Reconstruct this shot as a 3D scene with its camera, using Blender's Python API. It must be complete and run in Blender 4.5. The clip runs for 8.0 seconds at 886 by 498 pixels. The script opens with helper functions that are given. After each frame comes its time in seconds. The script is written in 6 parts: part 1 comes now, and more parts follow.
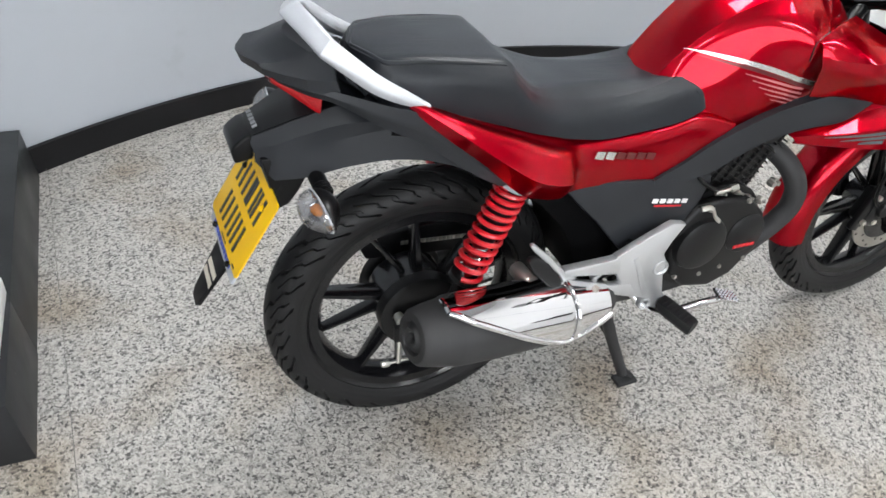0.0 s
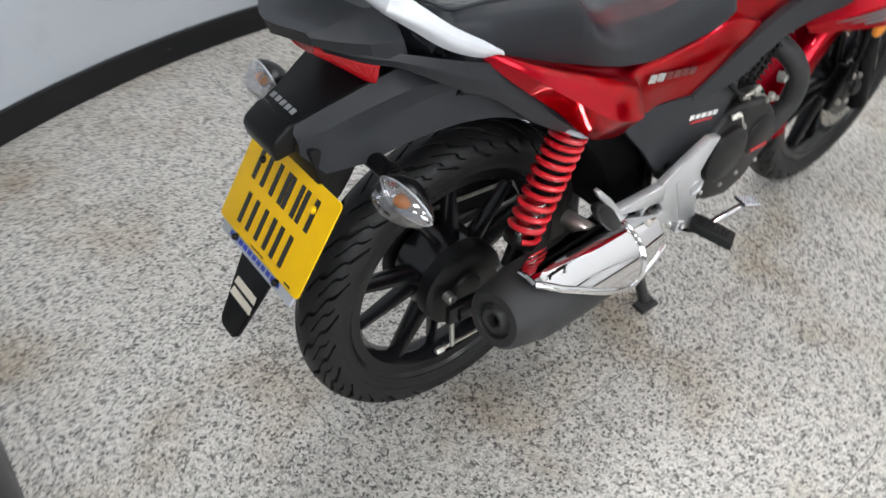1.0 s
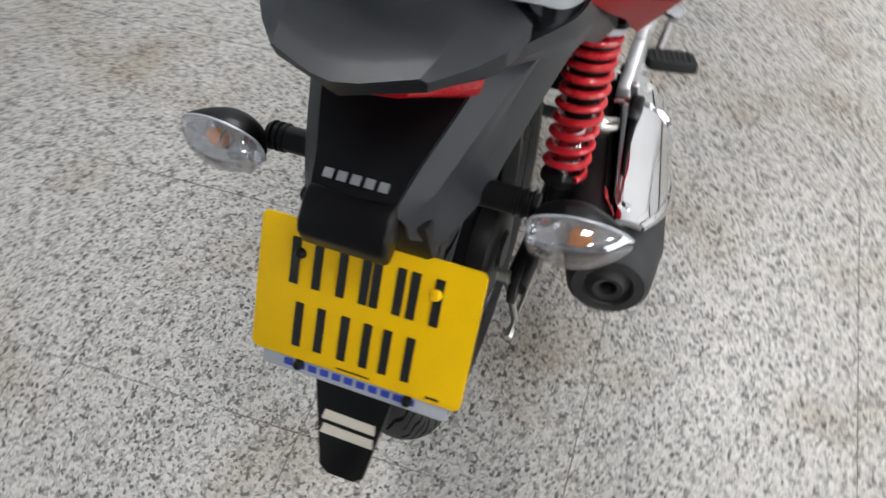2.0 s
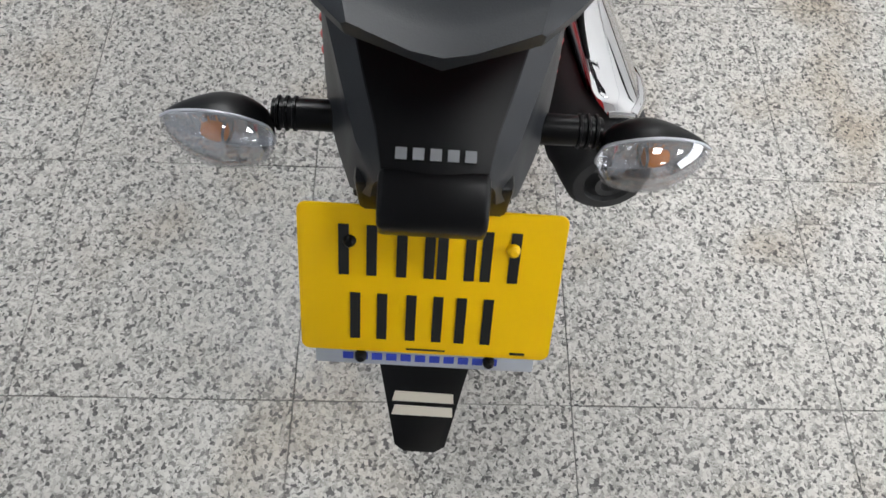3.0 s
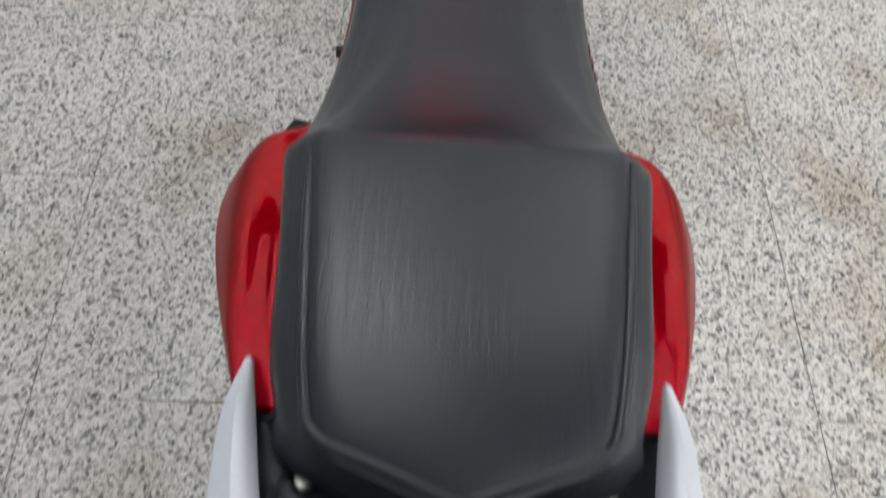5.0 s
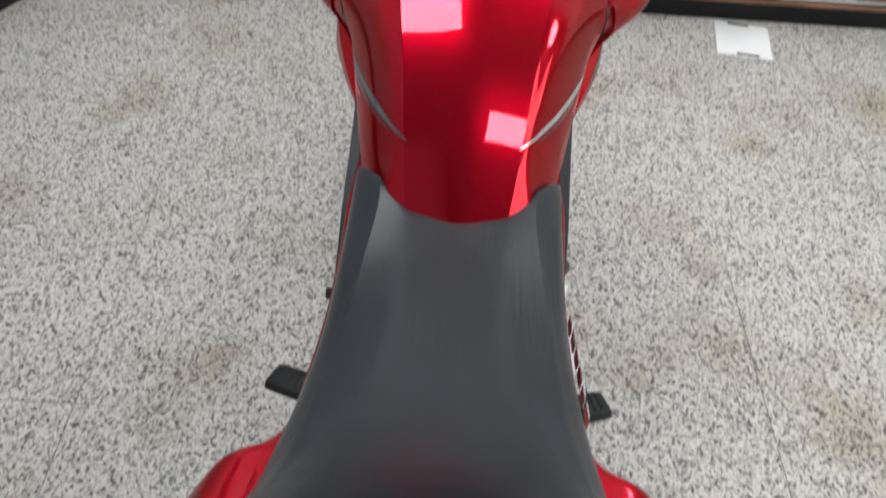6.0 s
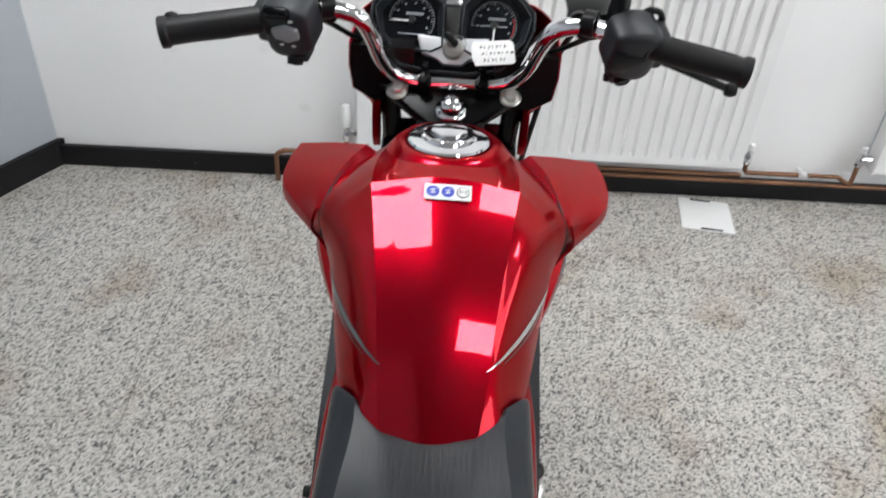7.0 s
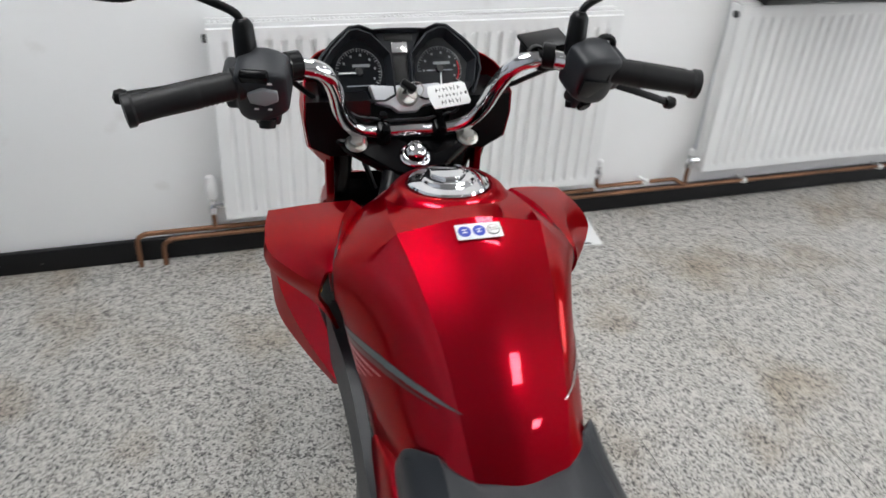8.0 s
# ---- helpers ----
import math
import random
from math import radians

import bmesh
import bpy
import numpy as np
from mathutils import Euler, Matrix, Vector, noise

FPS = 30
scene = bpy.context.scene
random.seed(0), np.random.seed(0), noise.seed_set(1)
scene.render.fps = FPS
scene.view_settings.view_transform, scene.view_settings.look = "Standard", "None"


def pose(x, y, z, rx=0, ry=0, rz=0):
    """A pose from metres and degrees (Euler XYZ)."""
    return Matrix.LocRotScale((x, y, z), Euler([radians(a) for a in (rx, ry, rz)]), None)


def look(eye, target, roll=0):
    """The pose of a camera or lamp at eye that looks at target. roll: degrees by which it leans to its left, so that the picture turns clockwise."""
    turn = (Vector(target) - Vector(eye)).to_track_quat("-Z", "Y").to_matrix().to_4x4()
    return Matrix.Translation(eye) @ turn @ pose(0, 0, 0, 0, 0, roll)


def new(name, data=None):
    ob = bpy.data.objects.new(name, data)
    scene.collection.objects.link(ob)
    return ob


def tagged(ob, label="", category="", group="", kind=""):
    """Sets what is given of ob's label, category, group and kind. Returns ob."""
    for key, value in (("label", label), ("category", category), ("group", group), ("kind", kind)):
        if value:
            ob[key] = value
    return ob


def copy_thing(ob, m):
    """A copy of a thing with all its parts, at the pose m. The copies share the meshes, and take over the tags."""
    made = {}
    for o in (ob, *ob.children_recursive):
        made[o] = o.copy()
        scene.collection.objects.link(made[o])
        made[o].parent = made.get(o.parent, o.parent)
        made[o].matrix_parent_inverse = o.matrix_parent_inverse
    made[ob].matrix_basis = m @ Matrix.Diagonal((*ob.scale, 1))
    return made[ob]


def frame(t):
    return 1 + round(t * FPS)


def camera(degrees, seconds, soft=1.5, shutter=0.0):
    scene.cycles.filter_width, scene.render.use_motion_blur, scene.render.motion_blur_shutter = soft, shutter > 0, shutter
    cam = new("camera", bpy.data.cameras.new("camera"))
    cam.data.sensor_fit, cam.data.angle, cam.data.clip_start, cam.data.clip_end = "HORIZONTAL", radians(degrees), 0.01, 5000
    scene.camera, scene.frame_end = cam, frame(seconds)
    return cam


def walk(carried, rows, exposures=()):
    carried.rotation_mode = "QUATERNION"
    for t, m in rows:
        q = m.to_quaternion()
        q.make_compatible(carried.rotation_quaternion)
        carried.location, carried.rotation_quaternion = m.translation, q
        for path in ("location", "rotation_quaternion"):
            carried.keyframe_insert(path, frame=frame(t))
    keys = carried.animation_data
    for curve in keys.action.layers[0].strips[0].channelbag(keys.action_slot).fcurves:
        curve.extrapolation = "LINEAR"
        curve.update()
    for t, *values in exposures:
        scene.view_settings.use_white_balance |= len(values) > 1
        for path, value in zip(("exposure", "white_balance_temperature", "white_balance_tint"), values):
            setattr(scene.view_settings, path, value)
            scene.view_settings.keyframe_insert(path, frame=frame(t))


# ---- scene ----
cam = camera(59.7, 8.0, shutter=0.5)
PATH = [
    (0, (-0.483, -1.125, 1.385), (0.207, 0.311, 0.176), 5.8),
    (0.5, (-0.623, -1.011, 1.365), (0.209, 0.326, 0.132), 5.8),
    (1, (-0.697, -0.791, 1.306), (0.28, 0.345, -0.019), 4.3),
    (1.5, (-0.677, -0.466, 1.278), (0.417, 0.33, -0.195), 3.1),
    (1.7, (-0.681, -0.357, 1.265), (0.438, 0.295, -0.259), 1.2),
    (2.8, (-0.635, -0.005, 1.237), (0.329, -0.023, -0.515), 4.2),
    (3, (-0.621, 0.002, 1.232), (0.318, -0.037, -0.534), 5.4),
    (3.5, (-0.565, 0.026, 1.253), (0.336, -0.042, -0.531), 7.7),
    (4, (-0.476, 0.031, 1.261), (0.409, -0.035, -0.532), 7.8),
    (4.5, (-0.34, 0.028, 1.281), (0.568, -0.027, -0.501), 7.1),
    (5, (-0.226, 0.026, 1.293), (0.772, -0.017, -0.44), 6.2),
    (5.2, (-0.189, 0.024, 1.3), (0.874, -0.012, -0.394), 5.8),
    (6.3, (-0.084, 0.002, 1.369), (1.344, 0.027, -0.031), 4.3),
    (6.5, (-0.086, 0.0, 1.388), (1.404, 0.033, 0.055), 4.0),
    (7, (-0.073, -0.001, 1.424), (1.523, -0.003, 0.219), 4.0),
    (7.5, (-0.073, 0.055, 1.429), (1.578, -0.105, 0.312), 3.9),
    (8, (-0.043, 0.243, 1.396), (1.575, -0.246, 0.327), 3.6),
]
walk(cam, [(t, look(eye, target, roll)) for t, eye, target, roll in PATH], exposures=[(0, -0.58), (0.8, -0.64), (1.5, -0.77), (3, -0.87), (4, -0.98), (5, -0.95), (6.5, -0.93), (7, -1.02), (7.5, -1.12), (8, -1.18)])

FLOOR = 0.012
ROOM = pose(0, 0, 0, 0, 0, 2.1)      # the room is turned a little against the motorcycle

# ---- world and lights ----
world = bpy.data.worlds.new("world")
scene.world = world
world.use_nodes = True
wn = world.node_tree.nodes
sky = wn.new("ShaderNodeTexSky")
sky.sky_type, sky.sun_disc = 'NISHITA', False
sky.sun_elevation, sky.sun_rotation = radians(40), radians(150)
wn["Background"].inputs["Strength"].default_value = 0.10
world.node_tree.links.new(sky.outputs[0], wn["Background"].inputs["Color"])
PANEL_LIGHT = 46.0
WINDOW_LIGHT = 190.0


# ---- materials ----
class Nodes:
    """A small wrapper round a principled material."""

    def __init__(self, name, colour=(0.5, 0.5, 0.5), rough=0.5, metal=0.0, **more):
        self.mat = bpy.data.materials.new(name)
        self.mat.use_nodes = True
        self.tree = self.mat.node_tree
        self.bsdf = self.tree.nodes["Principled BSDF"]
        self.set("Base Color", (*colour, 1))
        self.set("Roughness", rough)
        self.set("Metallic", metal)
        for key, value in more.items():
            self.set(key.replace("_", " "), value)

    def set(self, key, value):
        self.bsdf.inputs[key].default_value = value

    def node(self, kind, **values):
        n = self.tree.nodes.new(kind)
        for key, value in values.items():
            n.inputs[key.replace("_", " ")].default_value = value
        return n

    def link(self, a, b):
        self.tree.links.new(a, b)

    def coords(self, kind="Object"):
        return self.node("ShaderNodeTexCoord").outputs[kind]

    def ramp(self, fac, stops, hard=False):
        r = self.node("ShaderNodeValToRGB")
        r.color_ramp.interpolation = "CONSTANT" if hard else "LINEAR"
        while len(r.color_ramp.elements) < len(stops):
            r.color_ramp.elements.new(0.5)
        for e, (p, c) in zip(r.color_ramp.elements, stops):
            e.position, e.color = p, (*c, 1)
        self.link(fac, r.inputs[0])
        return r.outputs[0]

    def noise(self, where, scale, detail=3.0):
        n = self.node("ShaderNodeTexNoise", Scale=scale, Detail=detail)
        self.link(where, n.inputs["Vector"])
        return n.outputs["Fac"]

    def mix(self, a, b, fac, kind="MIX"):
        m = self.node("ShaderNodeMix")
        m.data_type, m.blend_type = "RGBA", kind
        for value, slot in ((fac, 0), (a, 6), (b, 7)):
            if isinstance(value, (int, float)):
                m.inputs[slot].default_value = value
            elif isinstance(value, tuple):
                m.inputs[slot].default_value = (*value, 1)
            else:
                self.link(value, m.inputs[slot])
        return m.outputs[2]

    def colour(self, socket):
        self.link(socket, self.bsdf.inputs["Base Color"])

    def rough(self, fac, low, high):
        m = self.node("ShaderNodeMapRange")
        m.inputs["To Min"].default_value, m.inputs["To Max"].default_value = low, high
        self.link(fac, m.inputs["Value"])
        self.link(m.outputs[0], self.bsdf.inputs["Roughness"])

    def bump(self, height, strength, distance):
        b = self.node("ShaderNodeBump", Strength=strength, Distance=distance)
        self.link(height, b.inputs["Height"])
        self.link(b.outputs[0], self.bsdf.inputs["Normal"])


def grained(name, colour, rough, spread=0.12, scale=400.0, bump=0.15, depth=0.0004, metal=0.0, **more):
    """A surface with fine grain and a broad, faint unevenness."""
    n = Nodes(name, colour, rough, metal, **more)
    at = n.coords()
    fine, broad = n.noise(at, scale, 2), n.noise(at, 7.0, 4)
    lo = tuple(c * (1 - spread) for c in colour)
    hi = tuple(min(1, c * (1 + spread)) for c in colour)
    n.colour(n.ramp(broad, [(0.3, lo), (0.7, hi)]))
    n.rough(broad, max(0.02, rough - 0.08), min(1, rough + 0.08))
    if bump:
        n.bump(fine, bump, depth)
    return n.mat


def paint_red():
    """Deep red flakes under a sharp clear coat, with a tinted gloss in the lacquer below it."""
    n = Nodes("candy_red_paint", (0.5, 0.001, 0.01), 0.36, 0.85, Coat_Weight=0.30, Coat_Roughness=0.012, Specular_IOR_Level=0.0)
    n.bsdf.inputs["Specular Tint"].default_value = (0.60, 0.004, 0.012, 1)
    at = n.coords()
    flake = n.node("ShaderNodeTexVoronoi", Scale=2200.0)
    n.link(at, flake.inputs["Vector"])
    n.colour(n.mix((0.30, 0.0001, 0.006), (0.44, 0.0002, 0.011), flake.outputs["Color"]))
    n.rough(n.noise(at, 9.0), 0.31, 0.36)
    gloss = n.node("ShaderNodeBsdfPrincipled")
    for key, value in (("Base Color", (0.46, 0.0002, 0.014, 1)), ("Roughness", 0.05), ("Metallic", 1.0), ("Specular Tint", (0.60, 0.004, 0.012, 1)), ("Coat Weight", 0.40), ("Coat Roughness", 0.012)):
        gloss.inputs[key].default_value = value
    both = n.node("ShaderNodeMixShader")
    both.inputs[0].default_value = 0.36
    n.link(n.bsdf.outputs[0], both.inputs[1])
    n.link(gloss.outputs[0], both.inputs[2])
    n.link(both.outputs[0], n.tree.nodes["Material Output"].inputs["Surface"])
    return n.mat


def terrazzo():
    n = Nodes("terrazzo", (0.5, 0.5, 0.5), 0.35, Specular_IOR_Level=0.55)
    at = n.node("ShaderNodeVectorMath")
    at.operation = "ADD"
    shift = n.node("ShaderNodeVectorMath")
    shift.operation = "SCALE"
    shift.inputs["Scale"].default_value = 37.0
    n.link(n.node("ShaderNodeObjectInfo").outputs["Random"], shift.inputs[0])
    n.link(n.coords("Object"), at.inputs[0])
    n.link(shift.outputs[0], at.inputs[1])
    where = at.outputs[0]
    warp = n.node("ShaderNodeTexNoise", Scale=90.0, Detail=2.0)
    n.link(where, warp.inputs["Vector"])
    bent = n.node("ShaderNodeMix")
    bent.data_type = "VECTOR"
    bent.inputs[0].default_value = 0.010
    n.link(where, bent.inputs[4])
    n.link(warp.outputs["Color"], bent.inputs[5])
    chips = n.node("ShaderNodeTexVoronoi", Scale=185.0, Randomness=1.0)
    n.link(bent.outputs[1], chips.inputs["Vector"])
    grain = n.node("ShaderNodeSeparateColor")
    n.link(chips.outputs["Color"], grain.inputs[0])
    base = n.ramp(grain.outputs[0], [(0.0, (0.55, 0.53, 0.495)), (0.28, (0.45, 0.43, 0.40)), (0.48, (0.61, 0.59, 0.555)),
                                     (0.66, (0.36, 0.345, 0.32)), (0.79, (0.22, 0.210, 0.196)), (0.90, (0.105, 0.100, 0.096))], True)
    small = n.node("ShaderNodeTexVoronoi", Scale=340.0)
    n.link(bent.outputs[1], small.inputs["Vector"])
    sep = n.node("ShaderNodeSeparateColor")
    n.link(small.outputs["Color"], sep.inputs[0])
    speck = n.ramp(sep.outputs[1], [(0.0, (1, 1, 1)), (0.74, (0.72, 0.72, 0.71)), (0.90, (0.42, 0.42, 0.42))], True)
    both = n.mix(base, speck, 0.75, "MULTIPLY")
    room_at = n.node("ShaderNodeNewGeometry").outputs["Position"]
    stain = n.ramp(n.noise(room_at, 3.1, 5), [(0.52, (1, 1, 1)), (0.70, (0.74, 0.66, 0.565))])
    broad = n.ramp(n.noise(room_at, 1.3, 4), [(0.3, (0.93, 0.925, 0.91)), (0.7, (1, 1, 1))])
    n.colour(n.mix(n.mix(both, stain, 1.0, "MULTIPLY"), broad, 1.0, "MULTIPLY"))
    n.rough(n.noise(room_at, 14.0, 4), 0.32, 0.50)
    return n.mat


def wall_paint(name, colour, stain):
    n = Nodes(name, colour, 0.6)
    at = n.coords()
    big, small = n.noise(at, 1.6, 5), n.noise(at, 22.0, 4)
    c = n.ramp(big, [(0.35, tuple(v * 0.96 for v in colour)), (0.65, colour)])
    marks = n.ramp(n.noise(at, 5.5, 6), [(0.66, (1, 1, 1)), (0.80, stain)])
    n.colour(n.mix(c, marks, 1.0, "MULTIPLY"))
    n.bump(small, 0.08, 0.002)
    return n.mat


def chipped(name, colour, bare, rough=0.38):
    """Dark gloss paint over white primer, worn through in small spots above the noise value bare."""
    n = Nodes(name, colour, rough, Specular_IOR_Level=0.25)
    at = n.coords()
    broad = n.ramp(n.noise(at, 5.0, 4), [(0.3, tuple(c * 0.8 for c in colour)), (0.7, tuple(c * 1.2 for c in colour))])
    chip = n.ramp(n.noise(at, 34.0, 6), [(bare, (0, 0, 0)), (bare + 0.012, (1, 1, 1))])
    n.colour(n.mix(broad, (0.55, 0.54, 0.52), chip))
    n.rough(n.noise(at, 8.0), rough - 0.12, rough + 0.12)
    n.bump(n.noise(at, 60.0), 0.2, 0.001)
    return n.mat


def leather():
    n = Nodes("black_seat_vinyl", (0.004, 0.004, 0.0045), 0.42, Specular_IOR_Level=0.26)
    at = n.coords()
    cell = n.node("ShaderNodeTexVoronoi", Scale=1100.0)
    n.link(at, cell.inputs["Vector"])
    # fine wrinkles that run lengthwise
    long = n.node("ShaderNodeVectorMath")
    long.operation = "MULTIPLY"
    long.inputs[1].default_value = (22.0, 190.0, 60.0)
    n.link(at, long.inputs[0])
    creases = n.ramp(n.noise(long.outputs[0], 1.0, 4), [(0.40, (0, 0, 0)), (0.56, (1, 1, 1))])
    where = n.ramp(n.noise(at, 9.0, 2), [(0.42, (0, 0, 0)), (0.62, (1, 1, 1))])
    total = n.mix(cell.outputs["Distance"], n.mix((0.5, 0.5, 0.5), creases, where), 0.55)
    n.bump(total, 0.30, 0.0008)
    n.colour(n.ramp(n.noise(at, 11.0, 4), [(0.3, (0.0125, 0.0144, 0.0175)), (0.7, (0.0188, 0.0215, 0.0260))]))
    n.rough(n.noise(at, 16.0, 3), 0.27, 0.38)
    return n.mat


def thin_lens(name, colour, gloss=0.13):
    """A thin clear moulding: mostly see-through, with a sharp gloss."""
    n = Nodes(name, colour, 0.04, 0.0)
    n.set("Specular IOR Level", 0.8)
    n.set("Coat Weight", 1.0)
    see = n.node("ShaderNodeBsdfTransparent", Color=(*colour, 1))
    shine = n.node("ShaderNodeBsdfGlossy", Roughness=0.05)
    both = n.node("ShaderNodeMixShader")
    both.inputs[0].default_value = gloss
    n.link(see.outputs[0], both.inputs[1])
    n.link(shine.outputs[0], both.inputs[2])
    n.link(both.outputs[0], n.tree.nodes["Material Output"].inputs["Surface"])
    return n.mat


def glowing(name, colour, strength):
    n = Nodes(name, colour, 0.5)
    n.set("Emission Color", (*colour, 1))
    n.set("Emission Strength", strength)
    return n.mat


RED = paint_red()
TERRAZZO = terrazzo()
GROUT = grained("grey_grout", (0.20, 0.195, 0.18), 0.8)
WHITE_WALL = wall_paint("white_wall_paint", (0.89, 0.89, 0.885), (0.80, 0.78, 0.75))
GREY_WALL = wall_paint("pale_grey_wall_paint", (0.42, 0.448, 0.485), (0.90, 0.89, 0.88))
# greys for unseen surfaces, set to cut bounce and white reflections
SHOP_WALL = wall_paint("mid_grey_wall_paint", (0.28, 0.28, 0.285), (0.9, 0.9, 0.9))
CEILING = wall_paint("grey_ceiling_tile", (0.50, 0.50, 0.50), (0.97, 0.97, 0.96))
SKIRTING = chipped("black_skirting_paint", (0.008, 0.008, 0.009), 0.735)
PLASTIC = grained("dark_grey_textured_plastic", (0.0160, 0.0180, 0.0216), 0.44, 0.15, 900.0, 0.3, 0.0004, 0.0, Specular_IOR_Level=0.34)
BLACK = grained("black_plastic", (0.0035, 0.0035, 0.004), 0.34, 0.2, 700.0, 0.15, 0.0003, 0.0, Specular_IOR_Level=0.20)
GLOSS_BLACK = grained("gloss_black_paint", (0.0035, 0.0035, 0.004), 0.25, 0.2, 500.0, 0.03, 0.0002, 0.0, Specular_IOR_Level=0.09)
RUBBER = grained("black_tyre_rubber", (0.009, 0.009, 0.0095), 0.52, 0.25, 300.0, 0.3, 0.0006, 0.0, Specular_IOR_Level=0.35)
GRIP = grained("black_grip_rubber", (0.006, 0.006, 0.0065), 0.50, 0.2, 500.0, 0.25, 0.0005, 0.0, Specular_IOR_Level=0.3)
WHEEL_BLACK = grained("satin_black_wheel_paint", (0.006, 0.006, 0.007), 0.22, 0.15, 300.0, 0.05, 0.0003, 0.0, Specular_IOR_Level=0.4)
SILVER = grained("silver_painted_alloy", (0.55, 0.57, 0.605), 0.36, 0.05, 900.0, 0.06, 0.0002, 0.25)
SILVER_PAINT = grained("bright_silver_paint", (0.66, 0.67, 0.69), 0.3, 0.04, 900.0, 0.04, 0.0002, 0.25)
ALLOY = grained("cast_alloy", (0.58, 0.59, 0.60), 0.38, 0.08, 500.0, 0.2, 0.0004, 0.7)
CHROME = Nodes("chrome", (0.74, 0.74, 0.75), 0.03, 1.0).mat
STEEL = grained("zinc_plated_steel", (0.55, 0.54, 0.50), 0.3, 0.15, 300.0, 0.1, 0.0003, 0.9)
MATT_BLACK = grained("matt_black_heat_paint", (0.024, 0.024, 0.025), 0.62, 0.2, 500.0, 0.2, 0.0004)
# near-black with hardly any gloss: deep shade is put into the colour
SHADE_BLACK = grained("dull_black_with_shade", (0.003, 0.003, 0.0034), 0.62, 0.2, 300.0, 0.2, 0.0005, 0.0, Specular_IOR_Level=0.07)
ENGINE_BLACK = grained("black_engine_paint", (0.006, 0.006, 0.0065), 0.38, 0.2, 350.0, 0.2, 0.0005, 0.0, Specular_IOR_Level=0.3)
SPRING_RED = grained("red_spring_paint", (0.62, 0.012, 0.022), 0.28, 0.06, 300.0, 0.03, 0.0002, 0.0, Coat_Weight=0.5)
LEATHER = leather()
YELLOW = grained("yellow_plate", (0.90, 0.53, 0.0), 0.35, 0.03, 300.0, 0.02, 0.0001, 0.0, Specular_IOR_Level=0.3)
INK = grained("black_ink", (0.010, 0.010, 0.010), 0.4, 0.1, 300.0, 0.0)
BLUE_INK = grained("blue_ink", (0.03, 0.06, 0.42), 0.4, 0.1, 300.0, 0.0)
WHITE_PLASTIC = grained("white_label", (0.80, 0.80, 0.79), 0.45, 0.03, 300.0, 0.0)
GREY_STRIP = grained("grey_plate_surround", (0.42, 0.44, 0.48), 0.4, 0.06, 300.0, 0.0)
REFLECTIVE = grained("cream_reflective_tape", (0.72, 0.66, 0.55), 0.35, 0.10, 80.0, 0.1, 0.0005)
RED_BACK = grained("red_reflector", (0.40, 0.005, 0.010), 0.18, 0.25, 250.0, 0.5, 0.002)
LENS_CLEAR = thin_lens("clear_lens", (0.92, 0.92, 0.93), 0.22)
REFLECTOR = grained("bright_reflector", (0.88, 0.88, 0.89), 0.10, 0.03, 140.0, 0.35, 0.004, 1.0)
AMBER_LENS = grained("amber_reflector", (0.80, 0.27, 0.02), 0.2, 0.2, 200.0, 0.4, 0.001)
AMBER = grained("amber_bulb", (0.80, 0.24, 0.012), 0.15, 0.1, 100.0, 0.0)
COPPER = grained("tarnished_copper", (0.22, 0.11, 0.062), 0.48, 0.35, 40.0, 0.05, 0.0004, 0.75)
RADIATOR_WHITE = grained("white_radiator_enamel", (0.82, 0.82, 0.815), 0.32, 0.02, 90.0, 0.02, 0.0004)
PLINTH = chipped("dark_grey_plinth_paint", (0.026, 0.028, 0.029), 0.772)
PLINTH_BLACK = chipped("black_plinth_paint", (0.022, 0.023, 0.025), 0.755)
DISC_STEEL = grained("brushed_disc_steel", (0.34, 0.33, 0.30), 0.28, 0.15, 200.0, 0.1, 0.0003, 0.9)
STRIPE_GREY = grained("grey_decal", (0.085, 0.105, 0.11), 0.35, 0.1, 300.0, 0.0)
STRIPE_SILVER = grained("silver_decal", (0.62, 0.62, 0.62), 0.22, 0.05, 300.0, 0.0, 0.0004, 0.85)
STRIPE_PINK = grained("pale_red_decal", (0.52, 0.16, 0.17), 0.3, 0.1, 300.0, 0.0)
BADGE_GREY = grained("grey_badge_print", (0.26, 0.27, 0.28), 0.35, 0.1, 300.0, 0.0)
STRIPE_DARK = grained("dark_red_decal", (0.10, 0.008, 0.010), 0.3, 0.1, 300.0, 0.0)
DIAL = grained("black_dial_face", (0.005, 0.006, 0.008), 0.25, 0.1, 300.0, 0.0, 0.0004, 0.0, Specular_IOR_Level=0.15)
MIRROR = Nodes("mirror_glass", (0.9, 0.9, 0.9), 0.01, 1.0).mat
PANEL_GLOW = glowing("light_panel", (0.97, 0.985, 1.0), PANEL_LIGHT)


# ---- mesh helpers ----
def shaded(bm, angle=38):
    bmesh.ops.recalc_face_normals(bm, faces=bm.faces[:])
    for f in bm.faces:
        f.smooth = True
    for e in bm.edges:
        if len(e.link_faces) == 2 and e.calc_face_angle(0) > radians(angle):
            e.smooth = False
    return bm


def mesh_of(name, bm, material):
    me = bpy.data.meshes.new(name)
    bm.to_mesh(me)
    bm.free()
    me.materials.append(material)
    return me


def part(name, bm, material, parent=None, label="", angle=38):
    """Links a bmesh as one mesh object, under a thing or a part if given."""
    shaded(bm, angle)
    ob = new(name, mesh_of(name, bm, material))
    if parent:
        ob.parent = parent
    if label:
        ob["label"] = label
    return ob


def thing(name, label, category, at=None, group=""):
    ob = new(name)
    ob.empty_display_size = 0.05
    if at is not None:
        ob.matrix_basis = at
    return tagged(ob, label, category, group)


